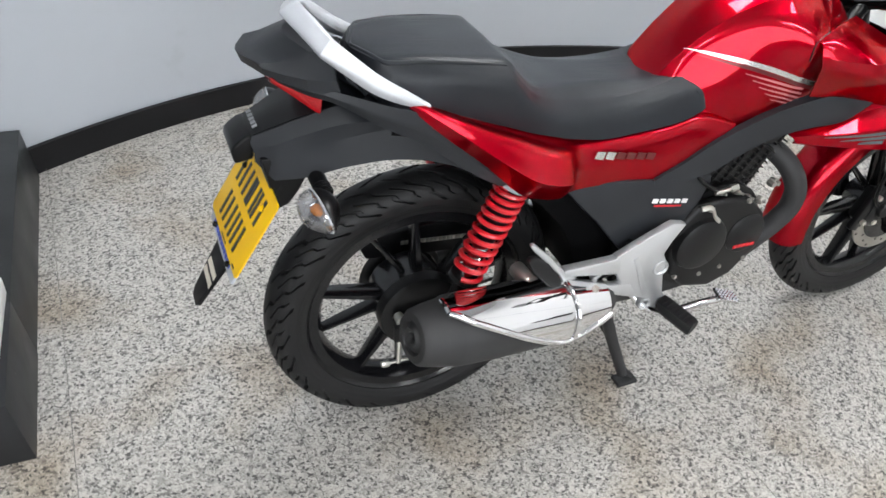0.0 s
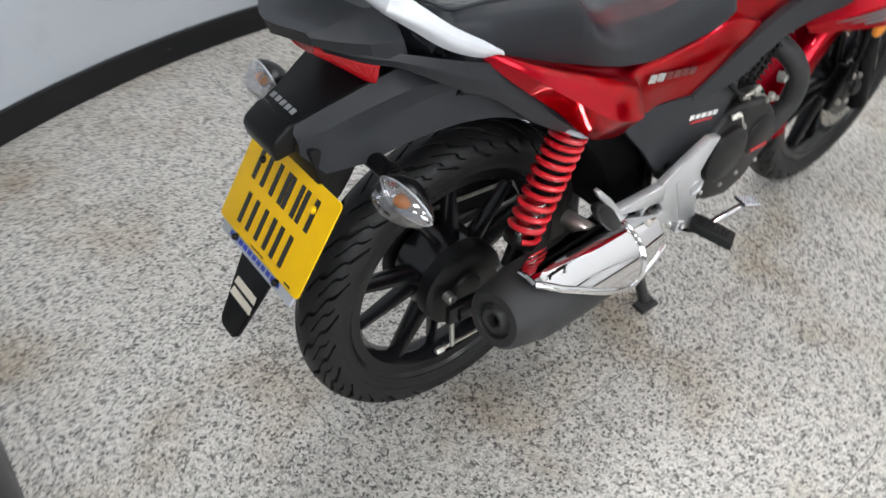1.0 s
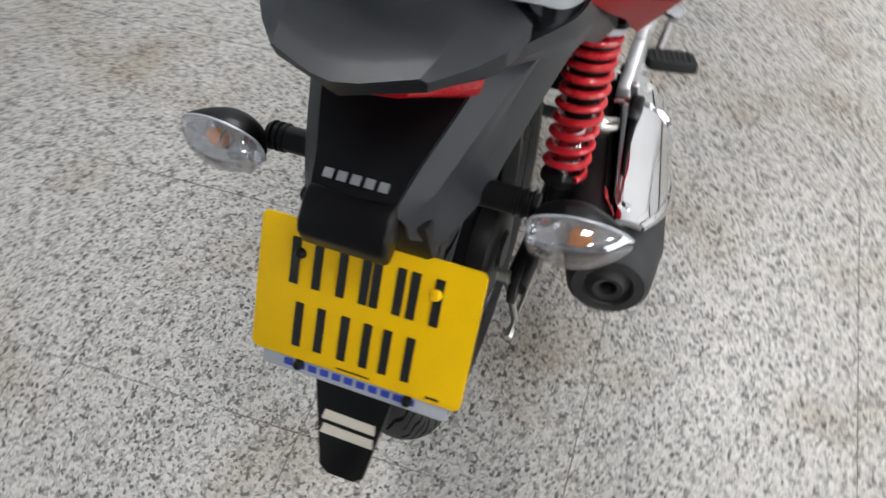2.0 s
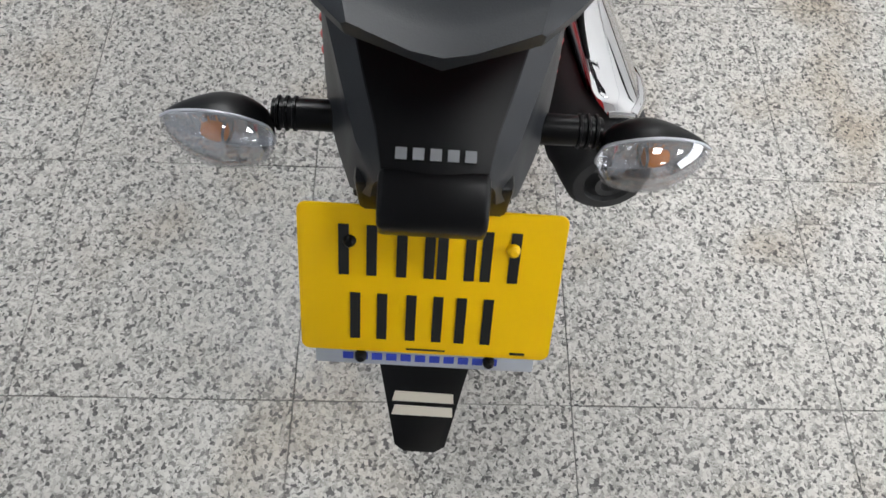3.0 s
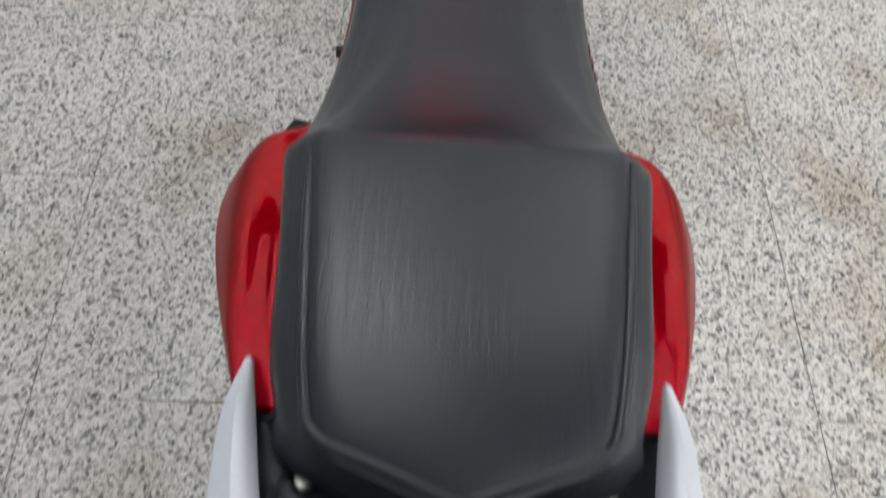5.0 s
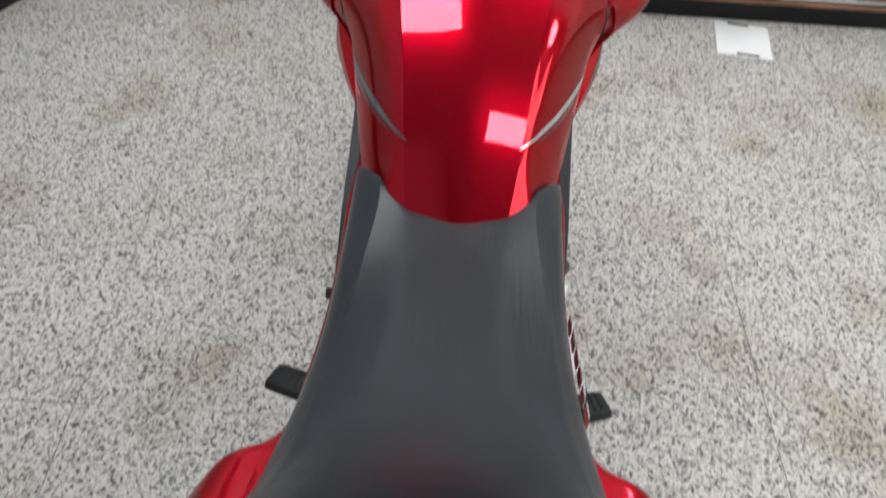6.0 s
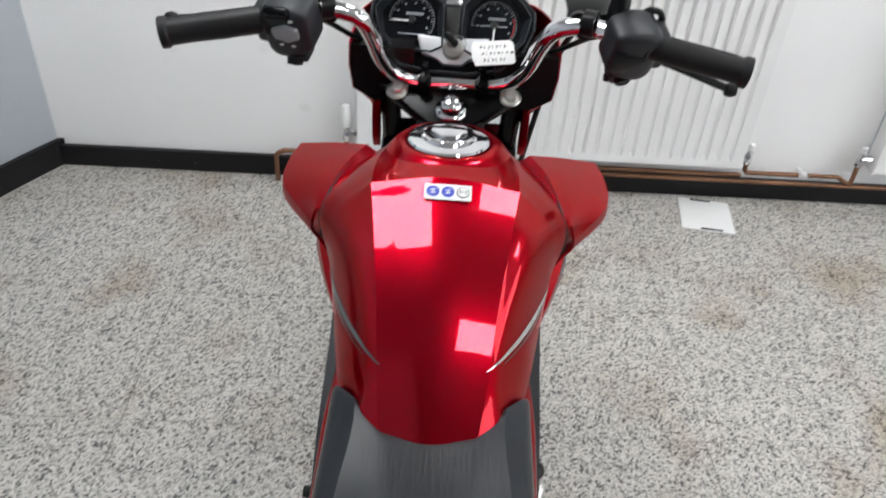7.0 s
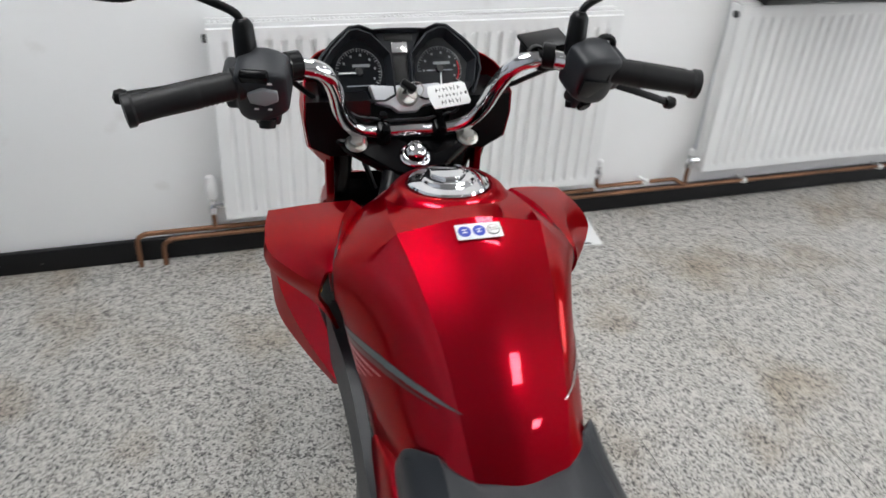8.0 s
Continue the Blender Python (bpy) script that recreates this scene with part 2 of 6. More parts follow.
def spline(points, n, hard=()):
    """A smooth curve through the points, n steps a span, with corners at the hard ones."""
    p = np.array(points, float)
    cuts = sorted({0, len(p) - 1, *[h for h in hard if 0 < h < len(p) - 1]})
    out = [p[0]]
    for a, b in zip(cuts[:-1], cuts[1:]):
        q = p[a:b + 1]
        if len(q) == 2:
            for k in range(1, n + 1):
                out.append(q[0] + (q[1] - q[0]) * k / n)
            continue
        q = np.concatenate([[2 * q[0] - q[1]], q, [2 * q[-1] - q[-2]]])
        for i in range(1, len(q) - 2):
            p0, p1, p2, p3 = q[i - 1], q[i], q[i + 1], q[i + 2]
            for k in range(1, n + 1):
                u = k / n
                out.append(0.5 * (2 * p1 + (p2 - p0) * u + (2 * p0 - 5 * p1 + 4 * p2 - p3) * u * u + (3 * p1 - p0 - 3 * p2 + p3) * u ** 3))
    return np.array(out)


def grid_faces(bm, rows, closed=False):
    made = [[bm.verts.new(v) for v in row] for row in rows]
    for a, b in zip(made[:-1], made[1:]):
        k = len(a)
        for j in range(k if closed else k - 1):
            j2 = (j + 1) % k
            try:
                bm.faces.new((a[j], a[j2], b[j2], b[j]))
            except ValueError:
                pass
    return made


def loft(sections, nu=5, nv=5, hard_u=(), hard_v=(), closed=False, caps=False, side=1):
    """A skin through sections of equally many points: smooth along them (v) and from one to the next (u)."""
    secs = [np.array(s, float) * (1, side, 1) for s in sections]
    if closed:
        rows = []
        for s in secs:
            k = len(s)
            wide = np.concatenate([s[-2:], s, s[:3]])
            hv = tuple(h + 2 for h in hard_v)
            rows.append(spline(wide, nv, hv)[2 * nv:(2 + k) * nv])
    else:
        rows = [spline(s, nv, hard_v) for s in secs]
    rows = np.array(rows)
    cols = np.array([spline(rows[:, j], nu, hard_u) for j in range(rows.shape[1])])
    bm = bmesh.new()
    made = grid_faces(bm, [cols[:, i] for i in range(cols.shape[1])], closed)
    if caps:
        for row in (made[0], made[-1]):
            try:
                bm.faces.new(row)
            except ValueError:
                pass
    bmesh.ops.remove_doubles(bm, verts=bm.verts[:], dist=1e-5)
    return bm


def mirrored(half):
    """A whole profile from its half, which begins on the middle line."""
    return [(x, -y, z) for x, y, z in reversed(half[1:])] + list(half)


def at_x(x, half):
    return [(x, y, z) for y, z in half]


def thick(bm, depth):
    """Gives an open skin a thickness, inwards."""
    bmesh.ops.recalc_face_normals(bm, faces=bm.faces[:])
    bmesh.ops.solidify(bm, geom=bm.faces[:], thickness=depth)
    return bm


def tube(points, radius, n=6, sides=12, hard=(), caps=True, flat=1.0):
    """A round bar along a smooth curve; radius: one, or one for each point."""
    p = spline(points, n, hard)
    r = np.full(len(p), radius) if isinstance(radius, (int, float)) else np.interp(np.linspace(0, len(radius) - 1, len(p)), range(len(radius)), radius)
    rows, side = [], None
    for i in range(len(p)):
        way = Vector(p[min(i + 1, len(p) - 1)] - p[max(i - 1, 0)]).normalized()
        if side is None:
            side = way.orthogonal().normalized()
        side = (side - way * side.dot(way)).normalized()
        up = way.cross(side)
        rows.append([Vector(p[i]) + (side * math.cos(a) + up * (flat * math.sin(a))) * float(r[i]) for a in np.linspace(0, 2 * math.pi, sides, endpoint=False)])
    bm = bmesh.new()
    made = grid_faces(bm, rows, True)
    if caps:
        bm.faces.new(made[0]), bm.faces.new(made[-1])
    return bm


def turned(profile, at, axis, steps=40, arc=2 * math.pi):
    """A body turned about an axis: profile rows of (radius, along)."""
    at, axis = Vector(at), Vector(axis).normalized()
    a = axis.orthogonal().normalized()
    b = axis.cross(a)
    bm = bmesh.new()
    rows = []
    for r, d in profile:
        rows.append([at + axis * d + (a * math.cos(t) + b * math.sin(t)) * float(r) for t in np.linspace(0, arc, steps, endpoint=arc < 6)])
    grid_faces(bm, rows, arc > 6)
    bmesh.ops.remove_doubles(bm, verts=bm.verts[:], dist=1e-6)
    return bm


def slab(outline, lift, depth, axis="y", bevel=0.0, segments=2):
    """A plate cut to an outline: axis y takes (x, z), axis z takes (x, y), axis x takes (y, z)."""
    def place(u, v, w):
        return {"y": (u, w, v), "z": (u, v, w), "x": (w, u, v)}[axis]
    bm = bmesh.new()
    f = bm.faces.new([bm.verts.new(place(u, v, lift)) for u, v in outline])
    ext = bmesh.ops.extrude_face_region(bm, geom=[f])
    move = Vector(place(0, 0, depth))
    bmesh.ops.translate(bm, vec=move, verts=[v for v in ext["geom"] if isinstance(v, bmesh.types.BMVert)])
    bmesh.ops.recalc_face_normals(bm, faces=bm.faces[:])
    if bevel:
        bmesh.ops.bevel(bm, geom=[e for e in bm.edges if e.calc_face_angle(0) > 0.5], offset=bevel, segments=segments, profile=0.5, affect="EDGES", clamp_overlap=True)
    return bm


def box(size, at=(0, 0, 0), bevel=0.0, turn=None, segments=2):
    bm = bmesh.new()
    bmesh.ops.create_cube(bm, size=1)
    bmesh.ops.scale(bm, vec=size, verts=bm.verts[:])
    if bevel:
        bmesh.ops.bevel(bm, geom=bm.edges[:], offset=bevel, segments=segments, profile=0.5, affect="EDGES", clamp_overlap=True)
    bmesh.ops.transform(bm, matrix=Matrix.Translation(at) @ (turn if turn is not None else Matrix()), verts=bm.verts[:])
    return bm


def joined(*bms):
    """Several shapes of one part in one mesh."""
    out = bms[0]
    for other in bms[1:]:
        me = bpy.data.meshes.new("piece")
        other.to_mesh(me)
        other.free()
        out.from_mesh(me)
        bpy.data.meshes.remove(me)
    return out


def moved(bm, m):
    bmesh.ops.transform(bm, matrix=m, verts=bm.verts[:])
    return bm


def bolt(at, axis, r=0.006, h=0.005):
    return turned([(0, h), (r * 0.8, h), (r, h * 0.7), (r, 0), (0, 0)], at, axis, 6)


# ---- the room ----
WALL_X, BOW = 2.19, (0.69, -1.286, 2.921)      # front wall; centre and radius of the bowed wall
CEIL = 2.75


def structure(name, bm, material, label):
    ob = part(name, bm, material, None, label)
    ob.matrix_basis = ROOM
    ob["kind"] = "structure"
    return ob


def bow_point(x, grow=0.0):
    return (x, BOW[1] + math.sqrt((BOW[2] + grow) ** 2 - (x - BOW[0]) ** 2))


bow_xs = np.linspace(-1.30, WALL_X + 0.02, 49)


def bowed(z0, z1, inner, outer):
    rows = []
    for x in bow_xs:
        (xa, ya), (xb, yb) = bow_point(x, inner), bow_point(x, outer)
        rows.append([(xa, ya, z0), (xa, ya, z1), (xb, yb, z1), (xb, yb, z0)])
    bm = bmesh.new()
    made = grid_faces(bm, rows, True)
    bm.faces.new(made[0]), bm.faces.new(made[-1])
    return bm


structure("wall_bow", bowed(FLOOR, CEIL, 0.0, 0.16), GREY_WALL, "pale grey painted bowed wall, scuffed")
structure("baseboard_bow", bowed(FLOOR, FLOOR + 0.090, -0.018, -0.002), SKIRTING, "glossy black painted skirting board, chipped")
structure("wall_front", box((0.16, 6.2, CEIL - FLOOR), (WALL_X + 0.08, -1.82, (CEIL + FLOOR) / 2)), WHITE_WALL, "white painted wall with faint scuffs")
structure("baseboard_front", box((0.02, 5.76, 0.073), (WALL_X - 0.012, -1.66, FLOOR + 0.0365), 0.003), SKIRTING, "glossy black painted skirting board")
y_bow = bow_point(-1.30)[1]
structure("wall_left", box((2.9, 0.16, CEIL - FLOOR), (-2.75, y_bow + 0.08, (CEIL + FLOOR) / 2)), GREY_WALL, "pale grey painted wall")
# wall with the shop window: pier, sill, head, pier
RIGHT_Y, BACK_X = -4.5, -4.2
# back and right walls are unseen; added in grey to close the room
structure("wall_back", box((0.16, 5.4, CEIL - FLOOR), (BACK_X - 0.08, -1.84, (CEIL + FLOOR) / 2)), SHOP_WALL, "mid grey painted wall")
structure("wall_right", joined(box((6.5, 0.16, 0.65), (-1.0, RIGHT_Y - 0.08, FLOOR + 0.325)), box((6.5, 0.16, 0.35), (-1.0, RIGHT_Y - 0.08, CEIL - 0.175)),
                               box((0.9, 0.16, CEIL - FLOOR - 1.0), (1.8, RIGHT_Y - 0.08, FLOOR + 0.65 + (CEIL - FLOOR - 1.0) / 2)),
                               box((0.9, 0.16, CEIL - FLOOR - 1.0), (-3.8, RIGHT_Y - 0.08, FLOOR + 0.65 + (CEIL - FLOOR - 1.0) / 2))), SHOP_WALL, "mid grey painted wall with a wide shop window")
structure("ceiling", box((6.8, 6.9, 0.1), (-1.0, -1.4, CEIL + 0.05)), CEILING, "pale grey ceiling")
slab_floor = structure("floor", box((6.6, 6.6, 0.1), (-1.0, -1.4, FLOOR - 0.052)), GROUT, "speckled grey and white terrazzo tile floor, lightly stained")

# daylight through the shop window
lamp = bpy.data.lights.new("window_light", "AREA")
lamp.shape, lamp.size, lamp.size_y, lamp.energy, lamp.color = "RECTANGLE", 4.4, 1.7, WINDOW_LIGHT, (0.93, 0.96, 1.0)
window_light = new("window_light", lamp)
window_light.matrix_basis = ROOM @ look((-0.95, RIGHT_Y + 0.02, 1.55), (-0.95, 0, 1.2))


def ceiling_light(x, y, length, width=0.46):
    ob = thing("ceiling_light", "flat ceiling light panel with a white frame", "ceiling light", ROOM @ pose(x, y, CEIL), "ceiling lights")
    part("frame", joined(box((length + 0.03, 0.014, 0.012), (0, width / 2 + 0.008, -0.006), 0.002), box((length + 0.03, 0.014, 0.012), (0, -width / 2 - 0.008, -0.006), 0.002),
                         box((0.014, width, 0.012), (length / 2 + 0.008, 0, -0.006), 0.002), box((0.014, width, 0.012), (-length / 2 - 0.008, 0, -0.006), 0.002)), WHITE_PLASTIC, ob)
    part("diffuser", box((length, width, 0.006), (0, 0, -0.005)), PANEL_GLOW, ob, "glowing white diffuser")
    return ob


# the last two panels are unseen, added as fill light
PANELS = [(1.48, -0.95), (-0.85, -0.98), (-2.9, -2.3), (-0.85, -2.9), (1.20, -2.9)]
ceiling_light(1.02, 0.53, 0.82, 0.54)
first_panel = ceiling_light(*PANELS[0], 0.48)
for x, y in PANELS[1:]:
    copy_thing(first_panel, ROOM @ pose(x, y, CEIL))


# ---- display plinth ----
def sloped_block(x0, y0, y1, height, slope, width=0.60):
    """A long block whose near face leans back a little."""
    bm = slab([(x0, 0.0), (x0 - slope, height), (x0 - width, height), (x0 - width, 0.0)], y0, y1 - y0, "y", 0.003)
    return bm


plinth = thing("display_plinth", "low black and dark grey painted display plinth on the floor", "plinth", ROOM @ pose(-0.778, 0.108, FLOOR, 0, 0, -2.5))
part("far_section", sloped_block(0.0, 0.319, 1.12, 0.168, 0.020), PLINTH, plinth, "dark grey section")
part("near_section", sloped_block(0.002, 0.0, 0.317, 0.170, 0.020), PLINTH_BLACK, plinth, "worn black section")
leaflet = thing("white_board", "white board with thick edge lying on the plinth", "board", ROOM @ pose(-0.846, 0.35, FLOOR + 0.170, 0, 0, -4))
part("board", box((0.10, 0.22, 0.05), (0, 0, 0.025), 0.004), WHITE_PLASTIC, leaflet)


# ---- radiators, pipes ----
def radiator(name, y0, y1, z0, z1, label):
    ob = thing(name, label, "radiator", ROOM @ pose(WALL_X, (y0 + y1) / 2, 0), "radiators")
    w, xf = y1 - y0, -0.075
    pitch = 0.0405
    count = int(round((w - 0.05) / pitch))
    step = (w - 0.05) / count
    line = [(-w / 2, 0.0), (-w / 2 + 0.022, 0.0)]
    for i in range(count):
        y = -w / 2 + 0.025 + i * step
        line += [(y + step * 0.30, 0.0), (y + step * 0.38, 0.008), (y + step * 0.60, 0.010), (y + step * 0.70, 0.0)]
    line += [(w / 2 - 0.022, 0.0), (w / 2, 0.0)]
    bm = bmesh.new()
    levels = [(z0, 0.012, 0), (z0 + 0.006, 0, 0), (z0 + 0.03, 0, 0), (z0 + 0.045, 0, 1), (z1 - 0.055, 0, 1), (z1 - 0.04, 0, 0), (z1 - 0.006, 0, 0), (z1, 0.012, 0)]
    grid_faces(bm, [[(xf + back + d * on, y, z) for y, d in line] for z, back, on in levels])
    thick(bm, 0.002)
    part("front_panel", bm, RADIATOR_WHITE, ob)
    part("side_panel", box((0.055, 0.004, z1 - z0 - 0.01), (-0.040, -w / 2 + 0.002, (z0 + z1) / 2), 0.001), RADIATOR_WHITE, ob)
    part("side_panel", box((0.055, 0.004, z1 - z0 - 0.01), (-0.040, w / 2 - 0.002, (z0 + z1) / 2), 0.001), RADIATOR_WHITE, ob)
    slots = [box((0.055, 0.004, 0.004), (-0.040, -w / 2 + 0.012 + k * (w - 0.024) / 90, z1 + 0.001)) for k in range(91)]
    part("top_grille", joined(box((0.006, w, 0.014), (-0.066, 0, z1 + 0.001), 0.001), box((0.006, w, 0.014), (-0.014, 0, z1 + 0.001), 0.001), *slots), RADIATOR_WHITE, ob, "slotted white grille")
    part("back_panel", box((0.012, w - 0.02, z1 - z0 - 0.02), (-0.02, 0, (z0 + z1) / 2)), RADIATOR_WHITE, ob)
    part("bracket", box((0.016, 0.04, 0.3), (-0.008, -w * 0.3, (z0 + z1) / 2)), RADIATOR_WHITE, ob)
    part("bracket", box((0.016, 0.04, 0.3), (-0.008, w * 0.3, (z0 + z1) / 2)), RADIATOR_WHITE, ob)
    part("air_vent", turned([(0, 0.012), (0.010, 0.012), (0.012, 0.008), (0.012, 0), (0, 0)], (xf + 0.02, w / 2 + 0.001, z1 - 0.035), (0, 1, 0), 16), MATT_BLACK, ob, "small dark end plug")
    return ob


radiator("radiator", -1.040, 0.218, 0.155, 0.757, "long white panel radiator fixed to the white wall")
radiator("radiator", -3.00, -1.478, 0.158, 0.772, "white panel radiator beside a vertical cable")


def valve(y, z, head, way):
    ob = thing("radiator_valve", "chromed radiator valve on a copper pipe" if not head else "white thermostatic radiator valve on a copper pipe", "valve", ROOM @ pose(WALL_X - 0.05, y, z), "radiator valves")
    part("body", joined(turned([(0, 0), (0.011, 0), (0.013, 0.006), (0.013, 0.024), (0.009, 0.030), (0.009, 0.05), (0, 0.05)], (0, 0, -0.03), (0, 0, 1), 8),
                        turned([(0, 0), (0.009, 0), (0.009, 0.02), (0.012, 0.021), (0.012, 0.034), (0, 0.034)], (0, 0, 0), (0, way, 0), 8)), CHROME, ob)
    if head:
        part("head", turned([(0, 0), (0.012, 0), (0.017, 0.008), (0.019, 0.03), (0.017, 0.055), (0.012, 0.075), (0, 0.078)], (0, 0, 0.022), (0, 0, 1), 14), WHITE_PLASTIC, ob, "white plastic knob")
    else:
        part("cap", turned([(0, 0), (0.010, 0), (0.011, 0.006), (0.010, 0.02), (0.006, 0.024), (0, 0.024)], (0, 0, 0.02), (0, 0, 1), 12), WHITE_PLASTIC, ob, "small white cap")
    return ob


valve(0.255, 0.205, True, -1)
valve(-1.066, 0.195, False, 1)
valve(-1.436, 0.205, False, -1)


def pipe(points, label):
    ob = part("copper_pipe", tube(points, 0.0078, 5, 10), COPPER)
    ob.matrix_basis = ROOM
    return tagged(ob, label, "pipe", "copper pipes")


px = WALL_X - 0.05
pipe([(px, 0.488, FLOOR), (px, 0.488, 0.09), (px, 0.483, 0.113), (px, 0.462, 0.124), (px, 0.40, 0.126), (px, -0.2, 0.122), (px, -0.99, 0.121), (px, -1.02, 0.121)], "tarnished copper pipe bent into the floor before black skirting")
pipe([(px - 0.004, 0.415, FLOOR), (px - 0.004, 0.415, 0.065), (px - 0.004, 0.410, 0.086), (px - 0.004, 0.39, 0.096), (px, 0.33, 0.100), (px, -0.3, 0.098), (px, -1.6, 0.096), (px, -2.5, 0.094), (px, -3.9, 0.092)], "long tarnished copper pipe along black skirting")
pipe([(px, 0.255, 0.127), (px, 0.255, 0.185)], "short copper riser to a radiator valve")
pipe([(px, -1.066, 0.172), (px, -1.066, 0.145), (px, -1.075, 0.134), (px, -1.09, 0.131), (px, -1.25, 0.131)], "short copper pipe between radiator valves")
pipe([(px, -1.285, 0.131), (px, -1.37, 0.131), (px, -1.39, 0.128), (px, -1.425, 0.108), (px, -1.436, 0.112), (px, -1.436, 0.18)], "short copper pipe between radiator valves")
for y, z in ((-1.267, 0.131), (-1.70, 0.096), (-2.35, 0.094)):
    clip = part("pipe_clip", joined(turned([(0.0095, 0), (0.012, 0), (0.012, 0.016), (0.0095, 0.016), (0.0095, 0)], (px, y - 0.008, z), (0, 1, 0), 16), box((0.038, 0.012, 0.008), (px + 0.024, y, z), 0.002)), WHITE_PLASTIC)
    clip.matrix_basis = ROOM
    tagged(clip, "small white plastic pipe clip on the skirting", "pipe clip", "pipe clips")

cable = part("wall_cable", tube([(WALL_X - 0.007, -1.482, 0.2), (WALL_X - 0.007, -1.486, 0.6), (WALL_X - 0.007, -1.492, 1.2), (WALL_X - 0.007, -1.49, CEIL)], 0.006, 4, 8), GREY_STRIP)
cable.matrix_basis = ROOM
tagged(cable, "grey cable run up the white wall beside a radiator", "cable")

# ---- card on the floor ----
card = thing("floor_card", "white card with two dark hooks lying on the floor", "card", ROOM @ pose(2.047, -0.943, FLOOR, 0, 0, -8.5))
part("sheet", box((0.185, 0.17, 0.004), (0, 0, 0.0022), 0.001), WHITE_PLASTIC, card)
part("slot", box((0.007, 0.066, 0.003), (0.084, 0.01, 0.0055), 0.001), INK, card, "black slot strip")
part("slot", box((0.007, 0.070, 0.003), (-0.085, -0.01, 0.0055), 0.001), INK, card, "black slot strip")

# ---- unidentified black object on the radiator, built as a soft bag ----
bag = thing("bag", "unidentified black rounded object lying on top of a white radiator", "bag", ROOM @ pose(WALL_X - 0.06, -1.86, 0.782))
lumps = []
for k in range(9):
    u = k / 8
    w, h = 0.085 * math.sin(math.pi * (0.08 + 0.84 * u)) ** 0.5, 0.075 * math.sin(math.pi * (0.10 + 0.8 * u)) ** 0.7 * (1 + 0.18 * math.sin(k * 2.3))
    lumps.append([(-0.045 + w * math.cos(a), -0.34 + 0.68 * u, h + h * max(-0.96, math.sin(a)) + 0.004 * math.sin(5 * a + k)) for a in np.linspace(0, 2 * math.pi, 18, endpoint=False)])
part("body", loft(lumps, 3, 2, closed=True, caps=True), BLACK, bag)
part("strap", tube([(-0.10, 0.30, 0.06), (-0.125, 0.20, 0.03), (-0.13, 0.05, 0.045), (-0.125, -0.15, 0.03)], 0.007, 6, 8, flat=0.4), PLINTH, bag, "dark grey strap")

# ---- the motorcycle ----
bike = thing("motorcycle", "small red and black motorcycle standing upright on a terrazzo floor", "motorcycle")
WY = 0.010      # the wheels' middle plane


def tyre(centre, radius, width, depth, lugs):
    """A tyre with cut zig-zag tread grooves, about the axis y."""
    steps, prof = lugs * 40, 56
    t = np.linspace(0, 2 * np.pi, steps, endpoint=False)[:, None]
    v = np.linspace(-1, 1, prof)[None, :]
    a = v * 2.35
    y = width / 2 * np.sin(np.clip(a, -1.75, 1.75)) * np.where(np.abs(a) > 1.75, 1 - 0.28 * (np.abs(a) - 1.75), 1) + 0 * t
    r = radius - depth * (1 - np.cos(np.clip(np.abs(a) * 0.86, 0, 2.2))) / 1.59 + 0 * t
    av = np.abs(v)
    # the net of faces runs along the zig-zag, so that the grooves have clean walls
    phase = np.mod(t * lugs / (2 * np.pi) + np.where(v > 0, 0.0, 0.5), 1.0)
    zig = np.interp(av, [0.03, 0.16, 0.26, 0.40, 0.50, 0.66, 0.72], [0.0, 0.52, 0.58, 1.12, 1.16, 1.62, 1.62])
    cut = (phase < 0.135) & (av > 0.03) & (av < 0.67)
    cut |= (phase > 0.52) & (phase < 0.595) & (av > 0.26) & (av < 0.56)
    t = t - zig * 2 * np.pi / lugs
    dig = np.where(cut, 0.0075, 0.0)
    r = r - dig * np.maximum(np.cos(a * 0.86), 0.15)
    y = y - dig * np.sin(np.clip(a, -1.57, 1.57))
    bead = (np.abs(av - 0.80) < 0.02) | (np.abs(av - 0.90) < 0.015)
    y = y + np.sign(v) * np.where(bead, 0.0012, 0)
    pts = np.stack([centre[0] + r * np.cos(t), centre[1] + y, centre[2] + r * np.sin(t)], -1)
    bm = bmesh.new()
    rows = [list(map(tuple, pts[i])) for i in range(steps)]
    rows.append(rows[0])
    grid_faces(bm, rows)
    bmesh.ops.remove_doubles(bm, verts=bm.verts[:], dist=1e-6)
    return bm


def spoke(centre, ang, lead, r0, r1, w0, w1, t0, t1):
    """One tapered spoke from the hub out to the rim, in the wheel's plane."""
    d0, d1 = Vector((math.cos(ang), 0, math.sin(ang))), Vector((math.cos(ang + lead), 0, math.sin(ang + lead)))
    p, q = Vector(centre) + d0 * r0, Vector(centre) + d1 * r1
    way = (q - p).normalized()
    side = Vector((-way.z, 0, way.x))
    secs = []
    for k, (at, w, t) in enumerate(((p, w0, t0), (p.lerp(q, 0.5), (w0 + w1) / 2, (t0 + t1) / 2), (q, w1, t1))):
        secs.append([at + side * (w * a) + Vector((0, t * b, 0)) for a, b in ((-0.5, -0.3), (-0.25, -0.5), (0.25, -0.5), (0.5, -0.3), (0.5, 0.3), (0.25, 0.5), (-0.25, 0.5), (-0.5, 0.3))])
    bm = bmesh.new()
    made = grid_faces(bm, secs, True)
    bm.faces.new(made[0]), bm.faces.new(made[-1])
    return bm


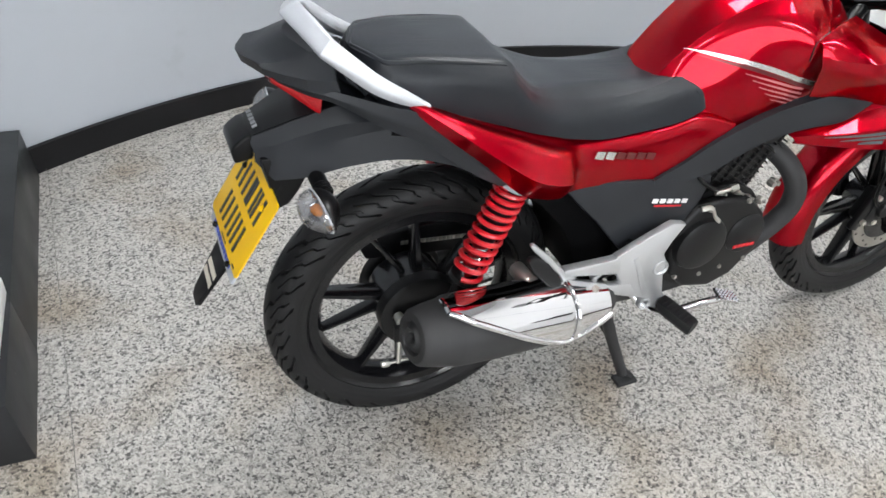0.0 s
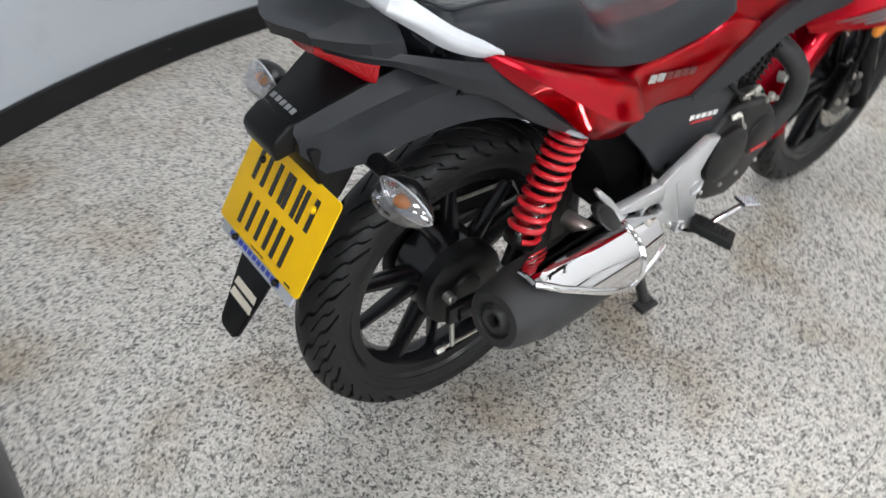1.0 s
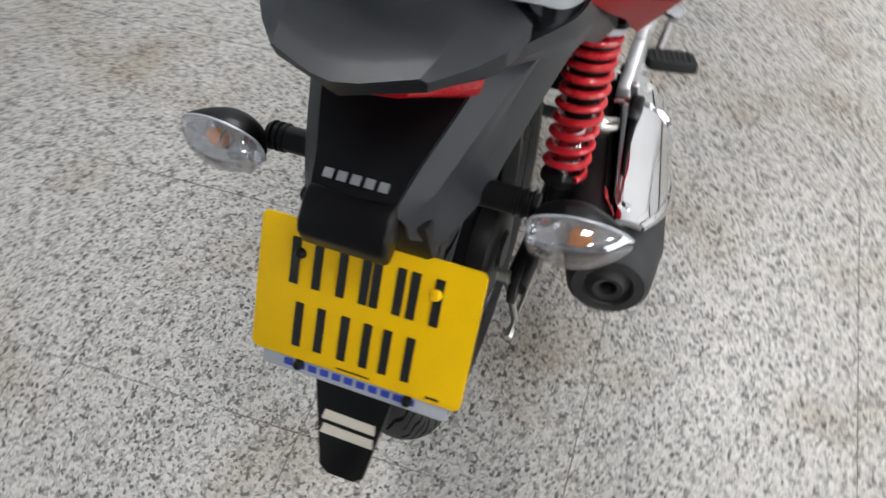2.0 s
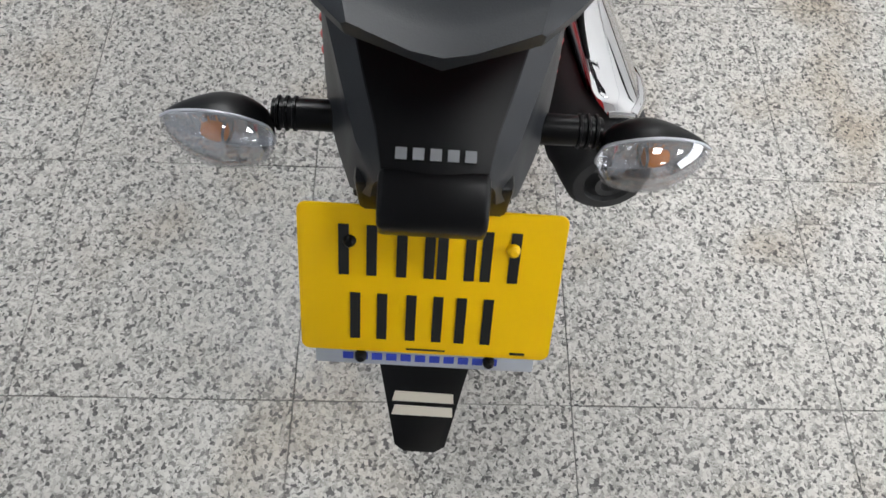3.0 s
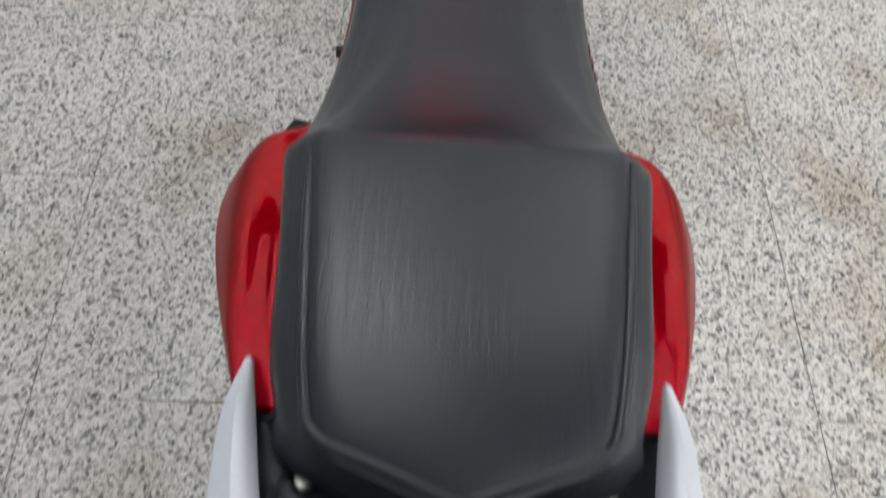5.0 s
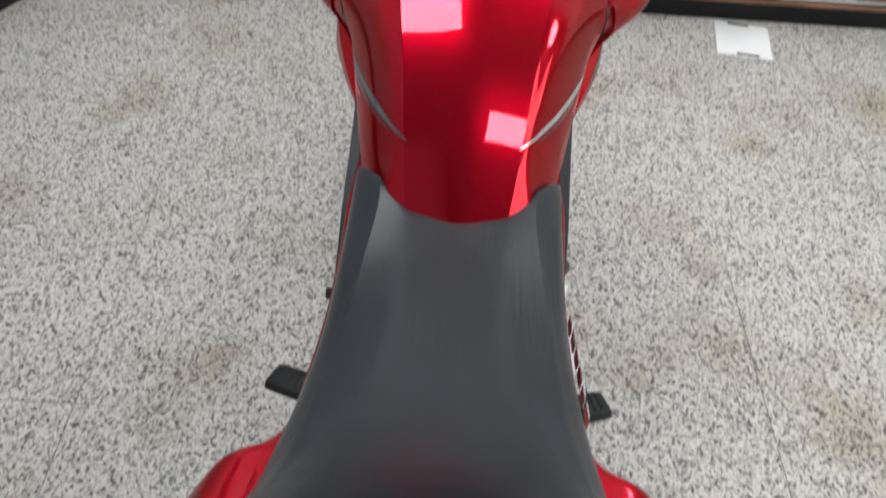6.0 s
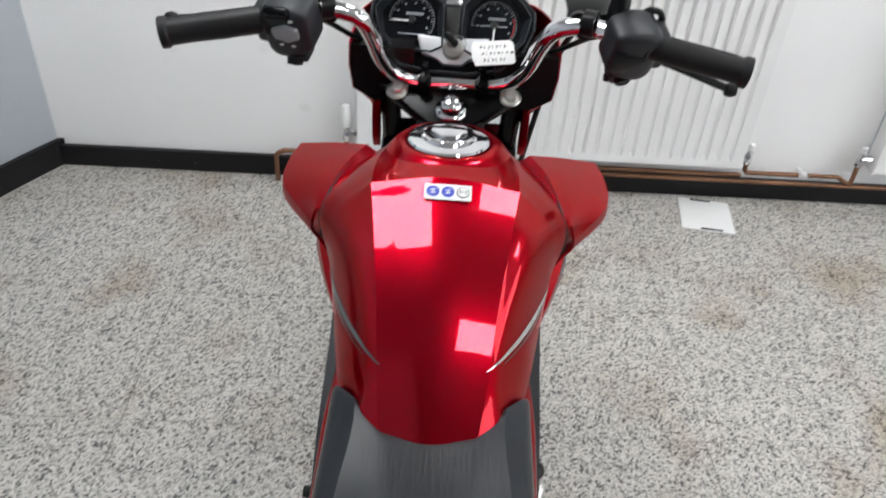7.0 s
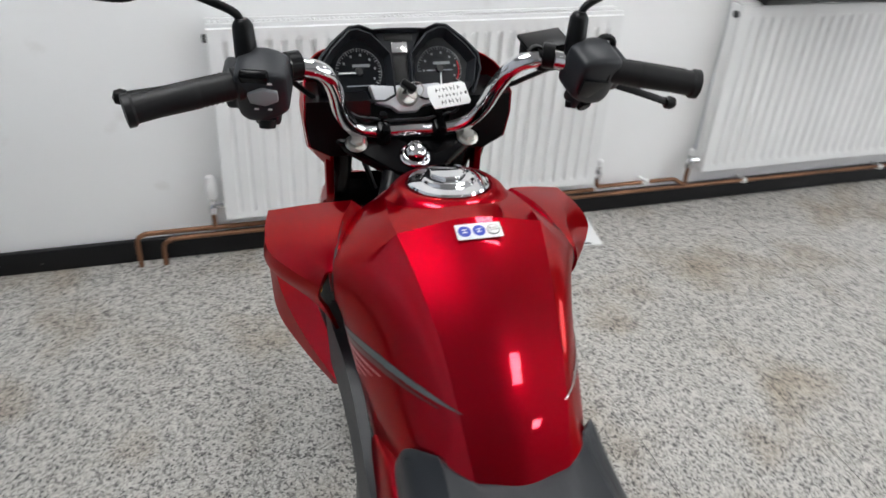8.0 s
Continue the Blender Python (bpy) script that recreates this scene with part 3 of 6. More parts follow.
def wheel(name, x, z, radius, width, phase, hub_r):
    c = (x, WY, z)
    rim_r = radius - 0.082 + 0.012
    w = width * 0.5
    prof = [(rim_r - 0.030, -w * 0.62), (rim_r - 0.012, -w * 0.66), (rim_r - 0.006, -w * 0.80), (rim_r + 0.006, -w * 0.82), (rim_r + 0.006, -w * 0.74), (rim_r - 0.008, -w * 0.6),
            (rim_r - 0.008, w * 0.6), (rim_r + 0.006, w * 0.74), (rim_r + 0.006, w * 0.82), (rim_r - 0.006, w * 0.80), (rim_r - 0.012, w * 0.66), (rim_r - 0.030, w * 0.62),
            (rim_r - 0.040, w * 0.30), (rim_r - 0.042, 0), (rim_r - 0.040, -w * 0.30), (rim_r - 0.030, -w * 0.62)]
    ob = part(name, turned(prof, c, (0, 1, 0), 96), WHEEL_BLACK, bike, "satin black cast rim with five forked spokes")
    for k in range(5):
        a = phase + k * 2 * math.pi / 5
        part("spoke", spoke(c, a, 0.10, hub_r * 0.7, rim_r - 0.030, 0.024, 0.013, 0.046, 0.032), WHEEL_BLACK, ob)
        part("spoke", spoke(c, a + 0.42, 0.16, hub_r * 0.8, rim_r - 0.030, 0.014, 0.008, 0.036, 0.024), WHEEL_BLACK, ob)
    part("hub", turned([(0.012, -0.062), (hub_r * 0.62, -0.060), (hub_r * 0.78, -0.048), (hub_r * 0.82, 0), (hub_r * 0.78, 0.048), (hub_r * 0.62, 0.060), (0.012, 0.062)], c, (0, 1, 0), 40), WHEEL_BLACK, ob)
    part("tyre", tyre(c, radius, width, 0.082, 26), RUBBER, ob, "black treaded tyre", 40)
    return ob


RZ, FZ, FX = FLOOR + 0.309, FLOOR + 0.318, 1.312
rear_wheel = wheel("rear_wheel", 0.0, RZ, 0.3093, 0.096, 0.25, 0.105)
front_wheel = wheel("front_wheel", FX, FZ, 0.3083, 0.086, 0.55, 0.060)

# rear brake and drive
part("brake_plate", turned([(0, -0.070), (0.030, -0.070), (0.034, -0.064), (0.076, -0.062), (0.086, -0.056), (0.088, -0.045), (0.088, -0.03)], (0, WY, RZ), (0, 1, 0), 40), ENGINE_BLACK, rear_wheel, "black drum brake plate")
part("axle_nut", joined(bolt((0, WY - 0.098, RZ), (0, -1, 0), 0.014, 0.012), turned([(0, 0), (0.009, 0), (0.009, 0.02), (0, 0.02)], (0, WY - 0.110, RZ), (0, -1, 0), 14)), STEEL, rear_wheel, "zinc-plated nut")
part("brake_lever_arm", joined(tube([(-0.060, -0.078, 0.350), (-0.060, -0.088, 0.305), (-0.064, -0.100, 0.250)], 0.0095, 4, 8, flat=0.5), turned([(0, 0), (0.010, 0), (0.010, 0.018), (0, 0.018)], (-0.058, -0.066, 0.344), (0, -1, 0), 12)), STEEL, bike, "zinc-plated brake arm")
part("brake_rod", joined(tube([(-0.085, -0.100, 0.252), (0.05, -0.105, 0.262), (0.42, -0.115, 0.31)], 0.0032, 4, 8), bolt((-0.085, -0.100, 0.252), (-1, 0, 0), 0.007, 0.016)), STEEL, bike, "long thin steel rod")
part("sprocket", turned([(0.05, 0.070), (0.088, 0.070), (0.092, 0.073), (0.088, 0.076), (0.05, 0.076)], (0, WY, RZ), (0, 1, 0), 44), ENGINE_BLACK, rear_wheel, "dark steel sprocket")
chain = [box((0.010, 0.012, 0.012), (0.45 * k / 46, WY + 0.073, RZ + 0.088 - 0.030 * k / 46), 0.002) for k in range(47)] + [box((0.010, 0.012, 0.012), (0.45 * k / 46, WY + 0.073, RZ - 0.088 + 0.045 * k / 46), 0.002) for k in range(47)]
part("chain_case", slab([(-0.10, RZ + 0.105), (0.05, RZ + 0.125), (0.40, RZ + 0.105), (0.40, RZ + 0.02), (0.10, RZ + 0.045), (-0.08, RZ + 0.06)], WY + 0.068, 0.018, "y", 0.004), BLACK, bike, "black chain guard")
part("chain", joined(*chain), STEEL, bike, "dark drive chain")["kind"] = "stuff"
for s in (1, -1):
    part("swingarm", joined(tube([(-0.055, s * 0.092, RZ), (0.10, s * 0.100, RZ + 0.012), (0.42, s * 0.090, RZ + 0.065)], [0.018, 0.019, 0.022], 4, 10), box((0.06, 0.014, 0.040), (-0.045, s * 0.092, RZ), 0.004)), ENGINE_BLACK, bike, "black tubular swingarm")

# shock absorbers
for s in (1, -1):
    top, low = Vector((0.128, s * 0.122, 0.668)), Vector((0.028, s * 0.117, 0.395))
    way = (low - top).normalized()
    span = (low - top).length
    shock = part("shock_absorber", turned([(0, 0), (0.030, 0), (0.031, 0.006), (0.026, 0.012), (0.024, 0.10), (0.019, 0.112), (0.019, 0.13)], top, way, 24), BLACK, bike, "black damper body with a red spring")
    part("lower_eye", turned([(0, -0.018), (0.016, -0.014), (0.018, 0.0), (0, 0.012)], low, way, 16), STEEL, shock)
    turns, coil = 11.0, []
    for k in range(int(turns * 18) + 1):
        u = k / (turns * 18)
        pitch_u = u ** 1.35 * 0.62 + u * 0.38
        coil.append(top + way * (0.012 + pitch_u * (span - 0.088)))
    a_dir = way.orthogonal().normalized()
    b_dir = way.cross(a_dir)
    coil = [p + (0.0290 - 0.002 * abs(i / len(coil) - 0.5)) * (math.cos(i * 2 * math.pi / 18) * a_dir + math.sin(i * 2 * math.pi / 18) * b_dir) for i, p in enumerate(coil)]
    part("spring", tube(coil, 0.0052, 1, 8), SPRING_RED, shock, "glossy red coil spring")
    part("spring_cap", turned([(0.018, 0.004), (0.0330, 0.005), (0.0345, 0.009), (0.0330, 0.013), (0.018, 0.014)], top, way, 24), SILVER, shock, "pale upper spring collar")
    part("damper_rod", turned([(0, 0.12), (0.0155, 0.12), (0.0155, span - 0.072), (0, span - 0.072)], top, way, 20), CHROME, shock, "chromed rod")
    part("spring_seat", turned([(0, span - 0.074), (0.030, span - 0.073), (0.031, span - 0.064), (0.016, span - 0.055), (0.013, span - 0.01), (0, span - 0.01)], top, way, 20), ENGINE_BLACK, shock, "black lower spring seat")

# seat
seat_secs = [
    [(-0.144, 0.0, 0.846), (-0.138, 0.050, 0.848), (-0.124, 0.088, 0.850), (-0.110, 0.104, 0.850), (-0.098, 0.108, 0.844)],
    [(-0.150, 0.0, 0.866), (-0.144, 0.050, 0.868), (-0.128, 0.087, 0.868), (-0.111, 0.104, 0.862), (-0.097, 0.109, 0.842)],
    [(-0.146, 0.0, 0.891), (-0.126, 0.064, 0.893), (-0.116, 0.080, 0.890), (-0.100, 0.100, 0.876), (-0.088, 0.110, 0.840)],
    [(-0.120, 0.0, 0.897), (-0.102, 0.074, 0.896), (-0.090, 0.090, 0.890), (-0.080, 0.106, 0.874), (-0.074, 0.113, 0.837)],
    at_x(-0.050, [(0, 0.899), (0.084, 0.897), (0.098, 0.890), (0.113, 0.871), (0.119, 0.828)]),
    at_x(0.020, [(0, 0.894), (0.092, 0.892), (0.106, 0.885), (0.120, 0.864), (0.124, 0.804)]),
    at_x(0.080, [(0, 0.888), (0.099, 0.886), (0.113, 0.878), (0.128, 0.854), (0.128, 0.784)]),
    at_x(0.097, [(0, 0.883), (0.101, 0.881), (0.116, 0.871), (0.131, 0.846), (0.130, 0.779)]),
    at_x(0.118, [(0, 0.862), (0.103, 0.858), (0.117, 0.848), (0.132, 0.826), (0.132, 0.772)]),
    at_x(0.142, [(0, 0.842), (0.100, 0.837), (0.115, 0.827), (0.131, 0.804), (0.133, 0.764)]),
    at_x(0.175, [(0, 0.826), (0.084, 0.823), (0.108, 0.811), (0.128, 0.787), (0.132, 0.754)]),
    at_x(0.230, [(0, 0.811), (0.062, 0.811), (0.098, 0.797), (0.121, 0.771), (0.127, 0.738)]),
    at_x(0.300, [(0, 0.803), (0.050, 0.803), (0.091, 0.790), (0.113, 0.764), (0.120, 0.724)]),
    at_x(0.370, [(0, 0.798), (0.046, 0.800), (0.085, 0.792), (0.109, 0.766), (0.117, 0.726)]),
    [(0.410, 0, 0.798), (0.413, 0.045, 0.801), (0.436, 0.078, 0.802), (0.455, 0.106, 0.780), (0.460, 0.116, 0.735)],
    [(0.434, 0, 0.798), (0.437, 0.047, 0.802), (0.470, 0.079, 0.810), (0.500, 0.105, 0.792), (0.508, 0.114, 0.750)],
    [(0.440, 0, 0.784), (0.444, 0.048, 0.789), (0.478, 0.080, 0.800), (0.509, 0.104, 0.784), (0.521, 0.111, 0.756)],
]
part("seat", thick(loft([mirrored(s) for s in seat_secs], 5, 5, (2, 7), (2, 3, 5, 6)), 0.010), LEATHER, bike, "black grained vinyl seat with raised passenger part", 30)

welt = [(0.086, 0.1070, 0.8805), (0.020, 0.1000, 0.8875), (-0.050, 0.0920, 0.8925), (-0.090, 0.0860, 0.8915), (-0.112, 0.0780, 0.8915), (-0.126, 0.0450, 0.8920)]
welt_line = welt + [(-0.143, 0, 0.8900)] + [(x, -y, z) for x, y, z in reversed(welt)]
part("seat_welt", tube(welt_line, [0.002] + [0.0038] * 11 + [0.002], 5, 10, (6,)), LEATHER, bike, "raised black welt round the passenger seat")

# fuel tank
tank_secs = [
    at_x(0.425, [(0, 0.796), (0.048, 0.786), (0.066, 0.772), (0.072, 0.758), (0.074, 0.735)]),
    at_x(0.450, [(0, 0.830), (0.053, 0.820), (0.074, 0.795), (0.082, 0.768), (0.083, 0.730)]),
    at_x(0.483, [(0, 0.868), (0.058, 0.857), (0.070, 0.836), (0.092, 0.775), (0.091, 0.722)]),
    at_x(0.540, [(0, 0.915), (0.065, 0.903), (0.082, 0.880), (0.108, 0.790), (0.104, 0.710)]),
    at_x(0.605, [(0, 0.949), (0.075, 0.937), (0.105, 0.904), (0.122, 0.795), (0.116, 0.705)]),
    at_x(0.662, [(0, 0.969), (0.084, 0.956), (0.131, 0.900), (0.132, 0.806), (0.120, 0.720)]),
    at_x(0.705, [(0, 0.966), (0.084, 0.954), (0.151, 0.888), (0.138, 0.815), (0.120, 0.735)]),
    at_x(0.755, [(0, 0.960), (0.078, 0.947), (0.138, 0.890), (0.133, 0.825), (0.118, 0.750)]),
    at_x(0.810, [(0, 0.944), (0.068, 0.930), (0.120, 0.882), (0.120, 0.825), (0.112, 0.760)]),
    at_x(0.860, [(0, 0.905), (0.055, 0.895), (0.098, 0.860), (0.102, 0.815), (0.100, 0.765)]),
]
tank = part("fuel_tank", loft([mirrored(s) for s in tank_secs], 7, 7, (5,), (3, 5)), RED, bike, "glossy candy red fuel tank", 17)
cap_at = (0.756, 0, 0.9585)
part("filler_collar", turned([(0.080, -0.016), (0.068, -0.001), (0.060, 0.005), (0.053, 0.005), (0.0515, 0.001), (0.0515, -0.006)], cap_at, (0.10, 0, 1), 56), RED, bike, "raised red ring round the filler")
cap = part("fuel_cap", turned([(0.050, -0.004), (0.050, 0.006), (0.0485, 0.0085), (0.045, 0.0095), (0.034, 0.0105), (0.032, 0.0135), (0.029, 0.0150), (0.0, 0.0152)], cap_at, (0.10, 0, 1), 56), CHROME, bike, "polished chrome fuel cap", 25)
part("cap_flap", moved(slab([(-0.024, -0.009), (-0.006, -0.022), (0.018, -0.022), (0.024, 0.0), (0.018, 0.022), (-0.006, 0.022), (-0.024, 0.009)], 0, 0.007, "z", 0.0025), Matrix.Translation((0.762, 0, 0.9700)) @ pose(0, 0, 0, 0, 6, 0)), CHROME, cap, "chrome key flap", 25)
for k in range(3):
    a = radians(60 + 120 * k)
    part("cap_screw", turned([(0, 0.003), (0.0025, 0.003), (0.0032, 0.001), (0.0032, 0)], (0.756 + 0.040 * math.cos(a), 0.040 * math.sin(a), 0.9650 - 0.004 * math.cos(a)), (0.1, 0, 1), 12), STEEL, cap)

# tank wings
lower_shrouds = []
for s in (1, -1):
    wing = [
        [(0.706, 0.120, 0.876), (0.748, 0.110, 0.888), (0.788, 0.098, 0.892), (0.828, 0.084, 0.890)],
        [(0.700, 0.148, 0.889), (0.740, 0.139, 0.905), (0.780, 0.126, 0.913), (0.820, 0.108, 0.914)],
        [(0.704, 0.158, 0.885), (0.755, 0.166, 0.892), (0.805, 0.166, 0.895), (0.856, 0.156, 0.893)],
        [(0.708, 0.165, 0.862), (0.785, 0.214, 0.864), (0.840, 0.219, 0.868), (0.892, 0.211, 0.868)],
        [(0.716, 0.166, 0.842), (0.800, 0.217, 0.834), (0.870, 0.217, 0.828), (0.935, 0.203, 0.822)],
        [(0.728, 0.156, 0.815), (0.808, 0.184, 0.795), (0.890, 0.188, 0.778), (0.970, 0.182, 0.765)],
        [(0.742, 0.142, 0.770), (0.815, 0.158, 0.768), (0.900, 0.166, 0.748), (0.985, 0.166, 0.728)],
    ]
    low = [
        [(0.732, 0.130, 0.690), (0.830, 0.148, 0.714), (0.930, 0.162, 0.734), (1.045, 0.162, 0.748)],
        [(0.738, 0.143, 0.682), (0.830, 0.176, 0.694), (0.935, 0.200, 0.706), (1.050, 0.206, 0.716)],
        [(0.752, 0.146, 0.668), (0.838, 0.178, 0.664), (0.940, 0.206, 0.660), (1.050, 0.210, 0.662)],
        [(0.760, 0.132, 0.658), (0.845, 0.150, 0.648), (0.945, 0.168, 0.642), (1.050, 0.170, 0.644)],
    ]
    lower = part("lower_shroud", thick(loft(low, 5, 6, (1, 2), (), side=s), 0.004), RED, bike, "glossy red lower shroud blade", 25)
    lower_shrouds.append(lower)
    part("tank_shroud", thick(loft(wing, 4, 6, (1, 3, 5), (), side=s), 0.004), RED, bike, "glossy red wing beside the tank", 25)
    part("shroud_seam", tube([(0.697, s * 0.150, 0.850), (0.697, s * 0.150, 0.886), (0.740, s * 0.1385, 0.903), (0.775, s * 0.127, 0.910)], 0.0015, 4, 6), INK, bike, "dark gap along the tank")
bpy.context.view_layer.update()


def decal(name, target, line, widths, material, label, lift=0.0006, n=8):
    """A thin ribbon laid on a body along a line."""
    p = spline(line, n)
    w = np.interp(np.linspace(0, len(widths) - 1, len(p)), range(len(widths)), widths)
    rows = []
    for i in range(len(p)):
        way = Vector(p[min(i + 1, len(p) - 1)] - p[max(i - 1, 0)]).normalized()
        _, at, normal, _ = target.closest_point_on_mesh(Vector(p[i]))
        across = normal.cross(way).normalized()
        row = []
        for k in (-1, 0, 1):
            _, q, m, _ = target.closest_point_on_mesh(at + across * (float(w[i]) * k))
            row.append(q + m * lift)
        rows.append(row)
    bm = bmesh.new()
    grid_faces(bm, rows)
    return part(name, thick(bm, -0.0004), material, target, label)


for k in range(3):
    decal("shroud_stripe", lower_shrouds[1], [(0.800 + 0.035 * k, -0.170 - 0.007 * k, 0.684 - 0.006 * k), (0.900, -0.198, 0.694 - 0.009 * k), (1.040, -0.209, 0.706 - 0.012 * k)], [0.0006, 0.0032, 0.004], STRIPE_GREY, "dark grey decal line")
for s in (1, -1):
    # one decal: its lit tone on the right, its shaded tone on the left
    decal("tank_stripe", tank, [(0.478, s * 0.055, 0.856), (0.520, s * 0.085, 0.853), (0.570, s * 0.115, 0.846), (0.640, s * 0.135, 0.828), (0.720, s * 0.145, 0.800), (0.790, s * 0.140, 0.772)], [0.0005, 0.003, 0.0042, 0.0048, 0.005, 0.005], STRIPE_SILVER if s < 0 else STRIPE_GREY, "tapered stripe decal, lit tone right, shaded tone left")
    decal("tank_stripe", tank, [(0.500, s * 0.07, 0.847), (0.570, s * 0.115, 0.837), (0.640, s * 0.135, 0.818), (0.720, s * 0.145, 0.790), (0.785, s * 0.140, 0.765)], [0.0005, 0.003, 0.0036, 0.004, 0.004], STRIPE_DARK, "dark stripe decal")
    for k in range(5):
        z = 0.816 - k * 0.0125
        decal("tank_pinstripe", tank, [(0.585 + k * 0.018, s * 0.12, z + 0.006 - k * 0.001), (0.660 + k * 0.010, s * 0.135, z - 0.014), (0.735 + k * 0.004, s * 0.14, z - 0.038)], [0.0006, 0.0022 - k * 0.0002, 0.0025 - k * 0.0002], STRIPE_PINK, "thin fading stripe decal")

# red side panels and dark covers
side_secs = [
    at_x(-0.085, [(0.095, 0.852), (0.126, 0.850), (0.132, 0.844), (0.130, 0.836)]),
    at_x(-0.030, [(0.098, 0.836), (0.148, 0.826), (0.156, 0.812), (0.146, 0.788)]),
    at_x(0.040, [(0.100, 0.812), (0.164, 0.796), (0.184, 0.765), (0.158, 0.733)]),
    at_x(0.110, [(0.100, 0.792), (0.178, 0.768), (0.206, 0.721), (0.168, 0.670)]),
    at_x(0.152, [(0.100, 0.778), (0.182, 0.752), (0.210, 0.706), (0.170, 0.653)]),
    at_x(0.182, [(0.100, 0.769), (0.179, 0.742), (0.206, 0.698), (0.168, 0.646)]),
    at_x(0.202, [(0.100, 0.762), (0.170, 0.736), (0.194, 0.693), (0.163, 0.642)]),
    at_x(0.220, [(0.100, 0.756), (0.146, 0.726), (0.161, 0.687), (0.151, 0.639)]),
    at_x(0.246, [(0.099, 0.749), (0.133, 0.719), (0.143, 0.683), (0.140, 0.637)]),
    at_x(0.292, [(0.097, 0.744), (0.128, 0.715), (0.137, 0.680), (0.135, 0.635)]),
    at_x(0.360, [(0.095, 0.742), (0.122, 0.715), (0.130, 0.675), (0.128, 0.628)]),
    at_x(0.435, [(0.095, 0.748), (0.120, 0.718), (0.128, 0.672), (0.128, 0.618)]),
    at_x(0.520, [(0.095, 0.762), (0.120, 0.735), (0.127, 0.695), (0.128, 0.640)]),
    at_x(0.600, [(0.105, 0.728), (0.120, 0.717), (0.125, 0.705), (0.128, 0.690)]),
]
channelled = []
for (x, y0, z0), (_, y1, z1), *rest in side_secs:
    dip = 0.011 * min(1.0, (y1 - y0) / 0.07)
    channelled.append([(x, y0, z0), (x, y0 + 0.10 * (y1 - y0), z0 - 0.002), (x, y0 + 0.48 * (y1 - y0), z0 + 0.48 * (z1 - z0) - dip), (x, y1, z1), *rest])
for s in (1, -1):
    part("side_panel", thick(loft(channelled, 6, 6, (), (1, 4), side=s), 0.004), RED, bike, "glossy red tapered side panel", 25)
    band = [
        [(0.900, 0.160, 0.762), (0.898, 0.170, 0.761), (0.890, 0.168, 0.748), (0.888, 0.158, 0.746)],
        [(0.860, 0.150, 0.772), (0.858, 0.166, 0.770), (0.840, 0.160, 0.712), (0.837, 0.145, 0.708)],
        [(0.800, 0.130, 0.772), (0.798, 0.150, 0.770), (0.762, 0.148, 0.700), (0.759, 0.130, 0.694)],
        [(0.702, 0.122, 0.750), (0.700, 0.138, 0.746), (0.682, 0.141, 0.681), (0.679, 0.128, 0.675)],
        [(0.622, 0.122, 0.722), (0.620, 0.135, 0.718), (0.612, 0.140, 0.652), (0.608, 0.130, 0.646)],
        [(0.547, 0.122, 0.690), (0.545, 0.135, 0.686), (0.566, 0.140, 0.628), (0.568, 0.128, 0.622)],
        [(0.490, 0.122, 0.656), (0.488, 0.134, 0.652), (0.500, 0.139, 0.614), (0.502, 0.128, 0.608)],
        [(0.430, 0.126, 0.626), (0.428, 0.134, 0.623), (0.430, 0.136, 0.615), (0.432, 0.128, 0.610)],
    ]
    part("frame_cover", thick(loft(band if s < 0 else band[2:], 4, 3, (), (1, 2), side=s), 0.003), PLASTIC, bike, "dark grey frame cover strip")
    cover = slab([(0.232, 0.630), (0.300, 0.640), (0.440, 0.622), (0.556, 0.640), (0.576, 0.600), (0.560, 0.545), (0.532, 0.500), (0.470, 0.470), (0.405, 0.446), (0.365, 0.490), (0.322, 0.540), (0.275, 0.585)], s * 0.118, s * 0.016, "y", 0.006)
    part("side_cover", cover, PLASTIC, bike, "dark grey triangular side cover")
    part("cover_bolt", bolt((0.408, s * 0.134, 0.481), (0, s, 0), 0.008, 0.004), BLACK, bike)

# markings kept as plain shapes
for k in range(6):
    h = 0.010 if k < 2 else 0.009
    part("badge_mark", box((0.0195, 0.0016, h * 1.5), (0.284 + k * 0.0240, -0.1385 + k * 0.0014, 0.703 - k * 0.0045), 0, pose(0, 0, 0, 0, 14, 0)), STRIPE_SILVER if k < 2 else STRIPE_DARK, bike, "plain bar of a model badge")
for k in range(5):
    part("badge_mark", box((0.0135, 0.0016, 0.0095), (0.444 + k * 0.0185, -0.1352, 0.574 - k * 0.003), 0, pose(0, 0, 0, 0, 12, 0)), WHITE_PLASTIC, bike, "plain bar of a badge")
part("badge_line", box((0.070, 0.0014, 0.0035), (0.478, -0.1352, 0.557), 0, pose(0, 0, 0, 0, 9, 0)), SPRING_RED, bike, "thin red bar under a badge")

